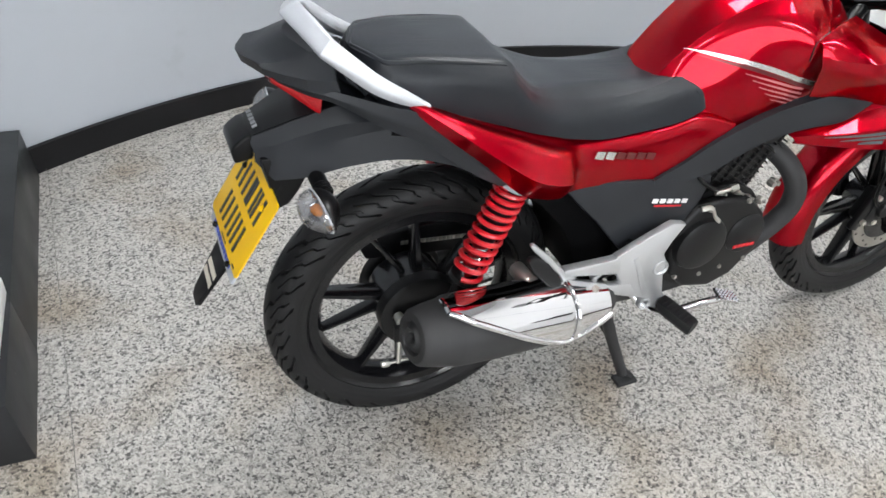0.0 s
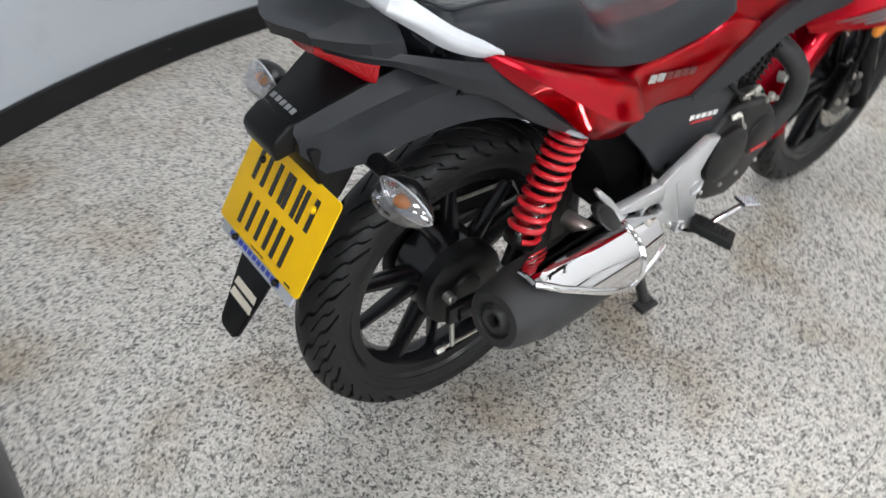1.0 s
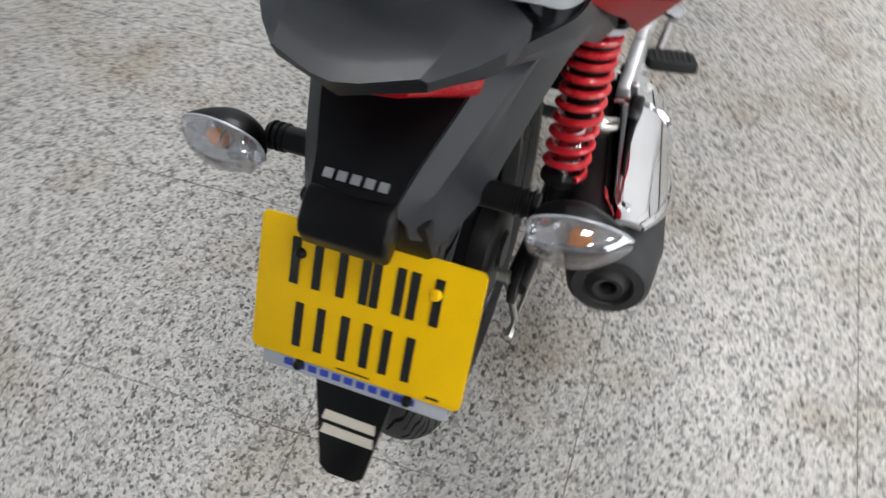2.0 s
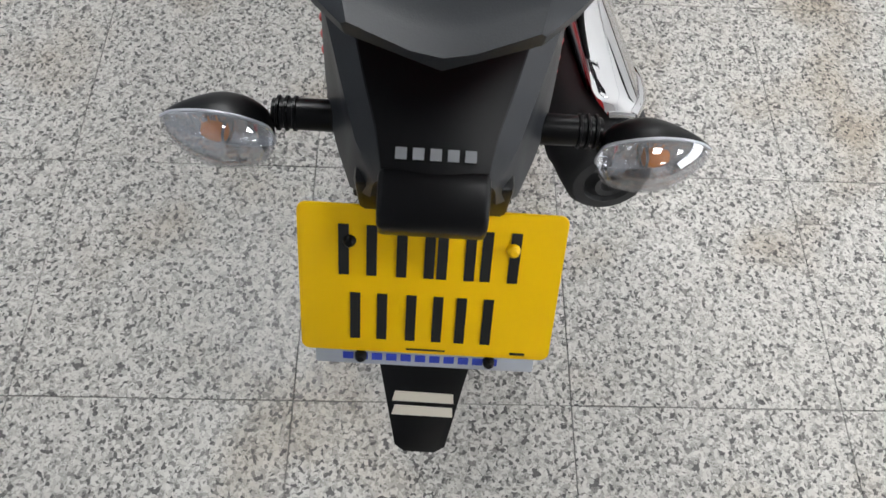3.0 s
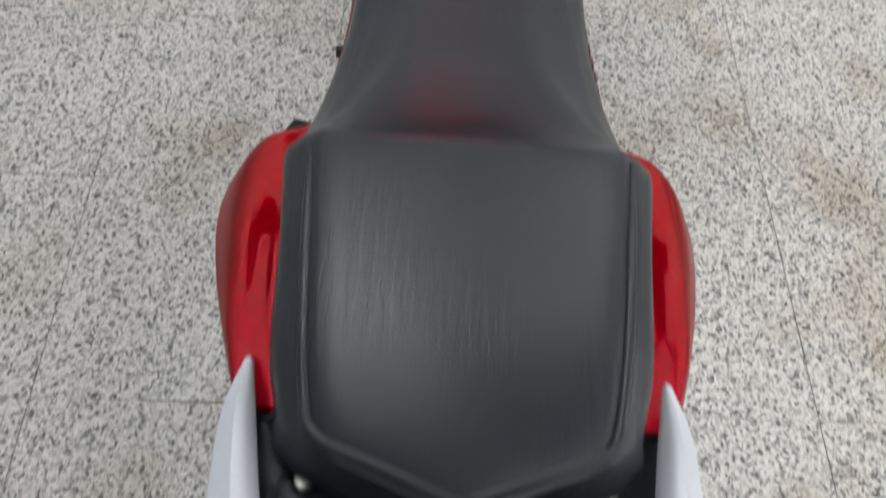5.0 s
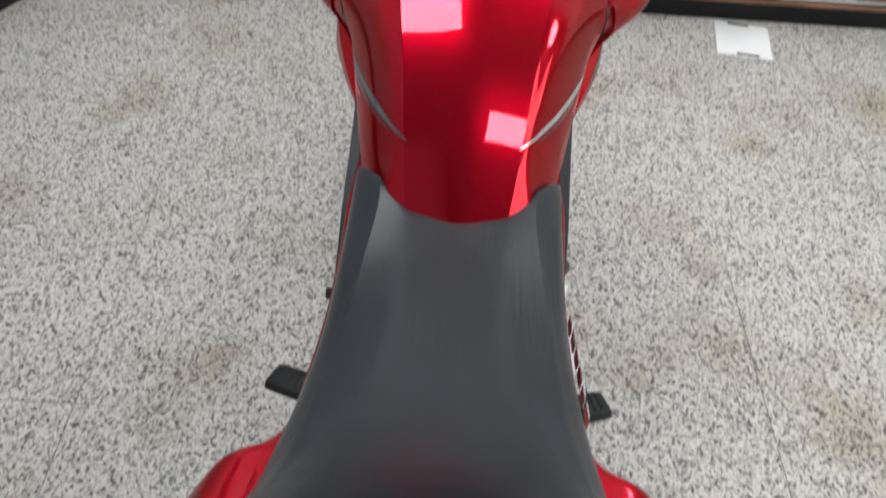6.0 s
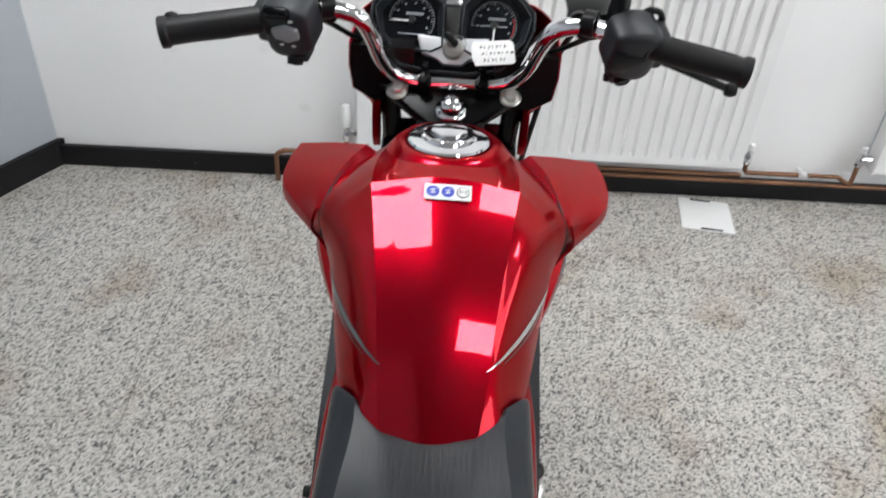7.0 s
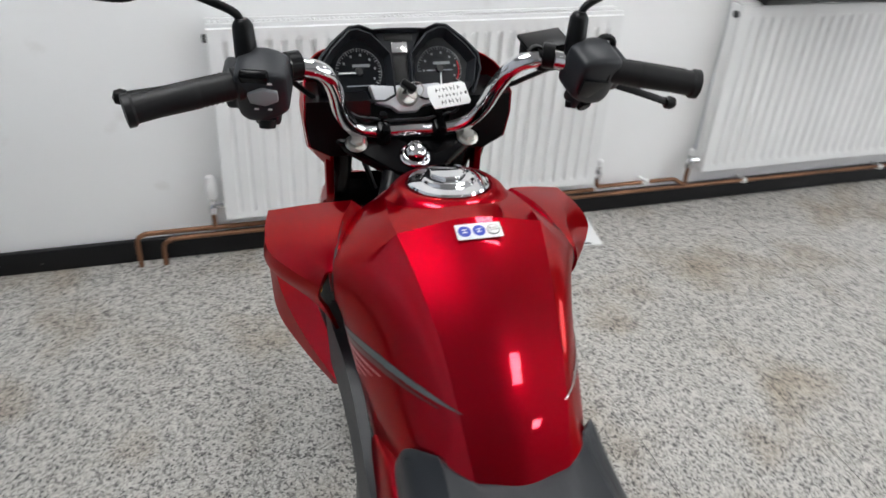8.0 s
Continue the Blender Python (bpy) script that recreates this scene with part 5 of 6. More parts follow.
part("clutch_arm", joined(tube([(0.555, -0.152, 0.545), (0.575, -0.158, 0.548), (0.590, -0.160, 0.525), (0.605, -0.160, 0.512)], 0.006, 4, 8, flat=0.5), turned([(0, 0), (0.005, 0), (0.005, 0.035), (0, 0.035)], (0.590, -0.14, 0.570), (1, 0, 0.15), 10), turned([(0, 0), (0.008, 0), (0.008, 0.018), (0, 0.018)], (0.625, -0.14, 0.575), (1, 0, 0.15), 6)), STEEL, bike, "bright clutch arm and cable end")
for s in (1, -1):
    part("frame_tube", tube([(0.930, s * 0.030, 0.90), (0.80, s * 0.075, 0.80), (0.60, s * 0.085, 0.69), (0.40, s * 0.090, 0.62), (0.20, s * 0.100, 0.70), (-0.10, s * 0.095, 0.79)], 0.016, 5, 10), BLACK, bike, "black frame tube")
    part("frame_tube", tube([(0.40, s * 0.080, 0.60), (0.41, s * 0.085, 0.48), (0.44, s * 0.085, 0.34), (0.52, s * 0.08, 0.30)], 0.018, 5, 10), BLACK, bike, "black lower frame tube")
part("down_tube", tube([(0.950, 0, 0.88), (0.90, 0, 0.72), (0.82, 0, 0.52), (0.76, 0, 0.40)], 0.020, 4, 12), BLACK, bike, "black front frame tube")
part("inner_fender", slab([(0.100, 0.672), (0.190, 0.668), (0.430, 0.640), (0.470, 0.520), (0.450, 0.370), (0.330, 0.355), (0.322, 0.400), (0.298, 0.462), (0.264, 0.517), (0.217, 0.568), (0.166, 0.605), (0.100, 0.636)], -0.088, 0.176, "y", 0.008), SHADE_BLACK, bike, "black inner mudguard before the wheel")
part("battery_box", box((0.20, 0.15, 0.12), (0.33, 0, 0.665), 0.015), BLACK, bike, "black box under the seat")


def beam(p, q, w, d, y):
    (x0, z0), (x1, z1) = p, q
    ln = math.hypot(x1 - x0, z1 - z0)
    return box((ln + w * 0.6, d, w), ((x0 + x1) / 2, y, (z0 + z1) / 2), min(w, d) * 0.25, pose(0, 0, 0, 0, -math.degrees(math.atan2(z1 - z0, x1 - x0)), 0))


for s in (1, -1):
    o = 0.0 if s < 0 else -0.024
    y = s * (0.160 + o)
    plate_line = [(0.512, 0.528), (0.478, 0.536), (0.415, 0.506), (0.358, 0.475), (0.366, 0.433), (0.386, 0.405), (0.374, 0.380), (0.439, 0.352), (0.470, 0.340), (0.482, 0.304), (0.514, 0.298), (0.528, 0.319), (0.505, 0.352), (0.492, 0.402), (0.497, 0.424), (0.478, 0.460), (0.489, 0.488)]
    bracket = part("footrest_bracket", slab(plate_line, y - 0.009, 0.018, "y", 0.004), ALLOY, bike, "cast silver alloy footrest bracket")
    upper_arm = slab([(0.372, 0.476), (0.355, 0.472), (0.242, 0.470), (0.238, 0.454), (0.330, 0.438), (0.376, 0.430)], y - 0.010, 0.020, "y", 0.004)
    lower_arm = slab([(0.239, 0.460), (0.250, 0.434), (0.283, 0.411), (0.400, 0.366), (0.445, 0.350), (0.410, 0.398), (0.372, 0.400), (0.304, 0.421), (0.268, 0.447)], y - 0.0105, 0.021, "y", 0.004)
    for arm in (upper_arm, lower_arm, beam((0.336, 0.444), (0.304, 0.416), 0.009, 0.017, y), beam((0.408, 0.462), (0.456, 0.360), 0.012, 0.006, y + s * 0.0085)):
        part("bracket_arm", arm, ALLOY, bracket)
    for hx, hz, hr in ((0.478, 0.423, 0.019), (0.464, 0.328, 0.015)):
        part("bracket_eye", turned([(hr * 0.62, -0.010), (hr * 0.66, 0.010), (hr * 0.80, 0.0125), (hr * 0.95, 0.012), (hr, 0.008), (hr, -0.010)], (hx, y, hz), (0, s, 0), 26), ALLOY, bracket, "raised round eye")
    peg = part("footrest", loft([[Vector((0.503, s * 0.170, 0.326)).lerp(Vector((0.534, s * 0.255, 0.314)), u) + Vector((dx * w, dx * w * -s * 0.5, dz * h)) for dx, dz in ((-1, -0.6), (-1, 0.6), (-0.6, 1), (0.6, 1), (1, 0.6), (1, -0.6))] for u, w, h in ((0, 0.012, 0.010), (0.12, 0.019, 0.013), (0.92, 0.019, 0.013), (1.0, 0.013, 0.010))], 3, 2, closed=True, caps=True), GRIP, bike, "black rubber footrest")
    for k in range(7):
        part("footrest_rib", box((0.030, 0.004, 0.003), (0.509 + k * 0.0036, s * (0.184 + k * 0.0098), 0.3375 - k * 0.0014), 0.001, pose(0, 0, 0, 0, 0, s * -20)), GRIP, peg)
    hanger = part("footrest_hanger", joined(slab([(0.144, 0.560), (0.151, 0.563), (0.190, 0.526), (0.230, 0.481), (0.249, 0.446), (0.240, 0.441), (0.221, 0.473), (0.182, 0.516), (0.154, 0.545)], s * (0.174 + o), s * 0.010, "y", 0.002), beam((0.250, 0.436), (0.232, 0.420), 0.016, 0.014, s * (0.170 + o))), ALLOY, bike, "cast alloy passenger footrest arm")
    part("hanger_bush", turned([(0, -0.050), (0.0155, -0.050), (0.0165, -0.045), (0.0165, 0.0), (0.015, 0.002), (0, 0.002)], (0.168, s * (0.166 + o), 0.455), (0.1, s, 0), 22), STEEL, hanger, "dull grey pivot bush")
    part("hanger_bolt", bolt((0.1685, s * (0.168 + o), 0.455), (0.1, s, 0), 0.010, 0.008), STEEL, hanger, "steel pivot bolt")
    part("rear_footrest", slab([(0.138, 0.530), (0.147, 0.538), (0.158, 0.536), (0.190, 0.510), (0.222, 0.468), (0.222, 0.455), (0.212, 0.447), (0.189, 0.464), (0.152, 0.506)], s * (0.178 + o), s * 0.018, "y", 0.006, 3), GRIP, hanger, "folded black rubber passenger footrest", 30)

part("brake_pedal", joined(tube([(0.440, -0.140, 0.345), (0.470, -0.165, 0.315), (0.520, -0.180, 0.298), (0.600, -0.190, 0.312), (0.655, -0.193, 0.316)], 0.0085, 5, 10), box((0.054, 0.038, 0.008), (0.667, -0.194, 0.320), 0.003, pose(0, 0, 0, 0, 14, -14))), CHROME, bike, "chromed brake pedal")
pads = [moved(box((0.0045, 0.0045, 0.003), (-0.021 + i * 0.0083, -0.013 + j * 0.0087, 0.005), 0.001, pose(0, 0, 0, 0, 0, 45)), Matrix.Translation((0.667, -0.194, 0.320)) @ pose(0, 0, 0, 0, 14, -14)) for i in range(6) for j in range(4)]
part("pedal_studs", joined(*pads), SILVER, bike, "studded pedal tread")
for s in (1, -1):
    part("stand_leg", joined(tube([(0.420, s * 0.080, 0.300), (0.460, s * 0.098, 0.180), (0.520, s * 0.112, FLOOR + 0.028)], [0.015, 0.014, 0.013], 4, 10), box((0.055, 0.035, 0.012), (0.530, s * 0.115, FLOOR + 0.0065), 0.003), tube([(0.50, s * 0.108, 0.075), (0.545, s * 0.118, 0.025)], 0.008, 2, 8)), MATT_BLACK, bike, "black centre stand leg with a worn foot")
part("stand_cross_tube", tube([(0.462, -0.098, 0.175), (0.455, 0, 0.19), (0.462, 0.098, 0.175)], 0.012, 4, 10), MATT_BLACK, bike)
part("side_stand", tube([(0.47, 0.13, 0.31), (0.36, 0.15, 0.26), (0.24, 0.17, 0.22), (0.20, 0.175, 0.20)], 0.011, 4, 10), MATT_BLACK, bike, "folded black side stand")
gear_lever = part("gear_lever", tube([(0.55, 0.14, 0.33), (0.62, 0.160, 0.32), (0.68, 0.168, 0.345)], 0.006, 4, 8), STEEL, bike, "steel gear lever")
part("lever_rubber", turned([(0, 0), (0.010, 0), (0.010, 0.036), (0, 0.036)], (0.68, 0.160, 0.345), (0, 1, 0), 12), GRIP, gear_lever, "black rubber sleeve")

# front end
for s in (1, -1):
    part("fork_leg", joined(tube([(0.986, s * 0.093, 0.925), (1.085, s * 0.093, 0.720)], 0.0155, 2, 16), tube([(1.080, s * 0.093, 0.730), (1.290, s * 0.093, FZ - 0.015)], [0.024, 0.025, 0.026], 2, 18)), GLOSS_BLACK, bike, "black front fork leg")
yoke = slab([(0.030, 0.125), (0.060, 0.120), (0.075, 0.085), (0.070, 0.03), (0.070, -0.03), (0.075, -0.085), (0.060, -0.120), (0.030, -0.125), (-0.005, -0.08), (-0.048, -0.030), (-0.052, 0.0), (-0.048, 0.030), (-0.005, 0.08)], -0.012, 0.022, "z", 0.004)
part("top_yoke", moved(yoke, Matrix.Translation((0.952, 0.001, 0.918)) @ pose(0, 0, 0, 0, -25, 0)), GLOSS_BLACK, bike, "black fork yoke")
for y in (0.080, -0.084):
    part("yoke_bolt", joined(turned([(0, 0.004), (0.014, 0.003), (0.016, 0.001), (0.016, 0), (0, 0)], (0.952, y, 0.931), (-0.42, 0, 0.9), 24), bolt((0.950, y, 0.934), (-0.42, 0, 0.9), 0.010, 0.007)), STEEL, bike, "bright hexagonal yoke bolt")
part("stem_nut", joined(turned([(0, 0.0225), (0.007, 0.0220), (0.0125, 0.0195), (0.0155, 0.0150), (0.0165, 0.0075), (0.0205, 0.0060), (0.0230, 0.0030), (0.0235, 0), (0, 0)], (0.928, 0.000, 0.917), (-0.42, 0, 0.9), 24)), CHROME, bike, "domed chrome stem nut")
bar_half = [(0.963, 0.0, 0.944), (0.963, 0.054, 0.944), (0.957, 0.084, 0.955), (0.943, 0.103, 0.983), (0.923, 0.113, 1.021), (0.907, 0.124, 1.048), (0.899, 0.142, 1.061), (0.890, 0.172, 1.066), (0.856, 0.230, 1.063), (0.830, 0.335, 1.049)]
handlebar = part("handlebar", tube([(x, -y, z) for x, y, z in reversed(bar_half[1:])] + bar_half, 0.0122, 6, 18), CHROME, bike, "chromed tubular handlebar")
for s in (1, -1):
    part("bar_clamp", joined(box((0.038, 0.020, 0.054), (0.966, s * 0.041, 0.936), 0.007, pose(0, 0, 0, 0, -25, 0)), bolt((0.944, s * 0.041, 0.951), (-0.6, 0, 0.8), 0.006, 0.007), bolt((0.962, s * 0.041, 0.964), (-0.4, 0, 0.9), 0.007, 0.008)), GLOSS_BLACK, handlebar, "black bar clamp")
    g0, g1 = Vector((0.856, s * 0.230, 1.063)), Vector((0.826, s * 0.362, 1.046))
    gw = (g1 - g0).normalized()
    gl = (g1 - g0).length
    prof = [(0.0115, 0), (0.020, 0), (0.020, 0.010), (0.0165, 0.012)] + [(0.0165 + (0.0010 if k % 2 else 0), 0.014 + k * 0.0030) for k in range(14)] + [(0.0172, 0.060), (0.0162, gl * 0.72), (0.0168, gl - 0.012), (0.0195, gl - 0.009), (0.0195, gl - 0.001), (0.014, gl), (0, gl)]
    part("grip", turned(prof, g0, gw, 28), GRIP, handlebar, "black rubber handlebar grip")
    for lift, roll_a in ((1, 70), (-1, 150)):
        swoosh = []
        for u in np.linspace(0.22, 0.86, 9):
            a = radians(roll_a + 34 * math.sin(2.6 * u) * lift)
            swoosh.append(g0 + gw * (gl * u) + 0.0168 * (Vector((0, 0, 1)) * math.sin(a) - Vector((1, 0, 0)) * math.cos(a - math.pi) * -1))
        part("grip_ridge", tube(swoosh, 0.0011, 3, 6), GRIP, handlebar, "raised line on the grip")
    sw = Vector((0.864, s * (0.210 if s > 0 else 0.222), 1.058))
    turn = pose(0, 0, 0, 0, -22, s * -13)
    ring_h = [(math.copysign(abs(math.cos(a)) ** 0.28, math.cos(a)), math.copysign(abs(math.sin(a)) ** 0.28, math.sin(a))) for a in np.linspace(0, 2 * math.pi, 28, endpoint=False)]
    wide_h = ((-0.036, 0.016, 0.020, 0.004), (-0.032, 0.022, 0.029, 0.002), (-0.012, 0.027, 0.037, 0.0), (0.010, 0.028, 0.038, -0.002), (0.022, 0.025, 0.033, -0.001), (0.026, 0.021, 0.026, 0.0), (0.036, 0.021, 0.025, 0.0), (0.040, 0.018, 0.021, 0.0))
    turned_in = Matrix.Translation(sw) @ turn
    housing = part("switch_housing", joined(moved(loft([[(a * cx, s * d, zc + b * cz) for cx, cz in ring_h] for d, a, b, zc in wide_h], 3, 1, closed=True, caps=True), turned_in),
                                            moved(box((0.030, 0.032, 0.022), (-0.004, s * -0.006, -0.042), 0.006, None, 3), turned_in)), PLASTIC, handlebar, "black switch housing")
    if s > 0:
        part("switch", moved(slab([(0.012, -0.002), (0.012, 0.012), (-0.006, 0.016), (-0.024, 0.008), (-0.022, -0.006), (-0.004, -0.010)], 0, 0.006, "z", 0.002), turned_in @ Matrix.Translation((-0.027, -0.014, 0.004)) @ pose(0, 0, 0, 90, 0, -90)), BADGE_GREY, housing, "grey rocker switch")
        part("switch", moved(box((0.012, 0.034, 0.026), (-0.022, 0.000, 0.028), 0.004, pose(0, 0, 0, 0, -20, 0), 3), turned_in), GLOSS_BLACK, housing, "glossy dimmer switch")
        for my, mz in ((-0.006, 0.036), (-0.018, 0.026), (0.002, -0.014), (-0.014, -0.014)):
            part("switch_mark", moved(box((0.0008, 0.005, 0.0025), (-0.0285, my, mz)), turned_in), WHITE_PLASTIC, housing)
        part("switch", moved(turned([(0, 0.012), (0.010, 0.010), (0.011, 0), (0, 0)], (-0.018, -0.006, -0.042), (-0.6, 0, -0.7), 16), turned_in), BLACK, housing)
    else:
        part("switch", moved(turned([(0, 0.010), (0.008, 0.010), (0.010, 0.008), (0.010, 0), (0, 0)], (-0.014, 0.006, -0.042), (-0.9, 0, -0.3), 18), turned_in), GLOSS_BLACK, housing, "round starter button")
        part("switch", moved(turned([(0, 0.010), (0.006, 0.008), (0.006, 0), (0, 0)], (-0.006, 0.020, -0.046), (-0.4, 0, -0.8), 14), turned_in), BLACK, housing)
        part("cable_bow", tube([sw + Vector((0.010, -0.004, 0.030)), sw + Vector((0.012, -0.014, 0.040)), sw + Vector((0.014, -0.030, 0.036)), sw + Vector((0.016, -0.034, 0.016))], 0.0045, 5, 8), BLACK, housing, "black throttle cable loop")
        part("housing_crease", moved(slab([(-0.030, 0.014), (0.016, 0.004), (-0.010, -0.018), (-0.030, -0.010)], 0, 0.003, "z", 0.0012), turned_in @ Matrix.Translation((-0.0275, 0.006, -0.002)) @ pose(0, 0, 0, 90, 0, -90)), BLACK, housing)
    tip = Vector((0.898, 0.372, 1.036)) if s > 0 else Vector((0.898, -0.372, 0.991))
    start = Vector((0.905, s * 0.175, 1.058))
    part("lever", joined(tube([start, start.lerp(tip, 0.35) + Vector((0.006, 0, -0.002)), start.lerp(tip, 0.7), tip], [0.0085, 0.0075, 0.006, 0.006], 5, 10, flat=0.65), turned([(0, -0.010), (0.008, -0.007), (0.010, 0), (0.008, 0.007), (0, 0.010)], tip, (0, 1, 0), 14)), BLACK, handlebar, "black hand lever with ball end")
    part("lever_perch", joined(box((0.030, 0.030, 0.028), (0.898, s * 0.168, 1.064), 0.006), turned([(0.012, -0.008), (0.017, -0.008), (0.017, 0.008), (0.012, 0.008)], (0.889, s * 0.168, 1.071), (-0.4, s, 0), 18)), BLACK, handlebar, "black lever perch")
    # mirrors
    fy = 0.222 if s > 0 else 0.198
    foot = Vector((0.876, s * fy, 1.074))
    stem = part("mirror", joined(turned([(0, 0), (0.013, 0), (0.0135, 0.02), (0.0125, 0.050), (0.009, 0.056), (0.0065, 0.058), (0, 0.058)], foot, (0.06, s * 0.04, 1), 16),
                                 tube([foot + Vector((0.003, s * 0.002, 0.050)), foot + Vector((0.005, s * 0.010, 0.064)), foot + Vector((0.008, s * 0.034, 0.076)), foot + Vector((0.014, s * 0.075, 0.092)), foot + Vector((0.020, s * 0.125, 0.108))], 0.0052, 5, 12)), BLACK, handlebar, "black mirror on a bent stem")
    head = Matrix.Translation(foot + Vector((0.020, s * 0.158, 0.116))) @ pose(0, 0, 0, s * 6, 4, s * -4)
    shape = [(w, h, d) for w, h, d in ((0.020, 0.012, 0.034), (0.046, 0.026, 0.027), (0.062, 0.037, 0.010), (0.064, 0.039, 0.0), (0.060, 0.035, -0.001))]
    ring = [(math.copysign(abs(math.cos(a)) ** 0.7, math.cos(a)), math.copysign(abs(math.sin(a)) ** 0.8, math.sin(a)) * (1 - 0.12 * math.cos(a))) for a in np.linspace(0, 2 * math.pi, 28, endpoint=False)]
    part("mirror_shell", moved(loft([[(d, w * cx, h * cz) for cx, cz in ring] for w, h, d in shape], 3, 2, closed=True, caps=True), head), BLACK, stem)
    part("mirror_glass", moved(loft([[(d, 0.058 * cx, 0.034 * cz) for cx, cz in ring] for d in (-0.0015, -0.003)], 1, 2, closed=True, caps=True), head), MIRROR, stem, "mirror glass")
part("brake_reservoir", joined(box((0.036, 0.056, 0.026), (0.926, -0.174, 1.066), 0.005, pose(0, 0, 0, -6, -14, 8)), box((0.042, 0.064, 0.006), (0.923, -0.174, 1.081), 0.002, pose(0, 0, 0, -6, -14, 8)), turned([(0, 0.006), (0.009, 0.006), (0.010, 0.010), (0.0125, 0.010), (0.0135, 0.006), (0.0135, 0), (0, 0)], (0.905, -0.156, 1.068), (-1, 0.1, 0.1), 24)), BLACK, handlebar, "square black brake fluid reservoir with sight glass")
for s in (1, -1):
    part("cable", tube([(0.900, s * 0.160, 1.058), (0.940, s * 0.130, 1.030), (0.990, s * 0.120, 0.990), (1.030, s * 0.080, 0.930), (1.020, s * 0.040, 0.82)], 0.0045, 6, 8), BLACK, bike, "black control cable")
    part("cable", tube([(0.895, s * 0.175, 1.052), (0.945, s * 0.150, 1.015), (1.000, s * 0.125, 0.970), (1.010, s * 0.080, 0.86)], 0.0038, 6, 8), BLACK, bike, "black control cable")

# instruments: built flat, then leaned towards the rider
DASH = Matrix.Translation((1.008, 0.006, 1.005)) @ pose(0, 0, 0, 0, 34, 0) @ pose(0, 0, 0, 90, 0, -90) @ Matrix.Diagonal((0.975, 1.0, 1.0, 1.0))


def on_dash(bm):
    return moved(bm, DASH)


hood_line = [(-0.122, 0.004), (-0.120, 0.028), (-0.100, 0.050), (-0.074, 0.071), (-0.058, 0.073), (-0.040, 0.066), (-0.018, 0.067), (0.018, 0.067), (0.040, 0.066), (0.058, 0.073), (0.074, 0.071), (0.100, 0.050), (0.120, 0.028), (0.122, 0.004), (0.108, -0.030), (0.075, -0.058), (0.03, -0.066), (-0.03, -0.066), (-0.075, -0.058), (-0.108, -0.030)]
dash = part("instrument_panel", joined(on_dash(slab(hood_line, -0.055, 0.052, "z", 0.006))), BLACK, bike, "black twin-dial instrument panel")


def rim_loop(line, z0, z1, inset):
    bm = bmesh.new()
    k = len(line)
    ins = [(x * inset, y * inset) for x, y in line]
    rows = [[(x, y, z0) for x, y in line], [(x, y, z1 * 0.8) for x, y in line], [(x * 0.99, y * 0.99, z1) for x, y in line], [(x * 0.5 + a * 0.5, y * 0.5 + b * 0.5, z1) for (x, y), (a, b) in zip(line, ins)], [(x, y, z1 * 0.6) for x, y in ins], [(x, y, z0) for x, y in ins]]
    grid_faces(bm, rows, True)
    return bm


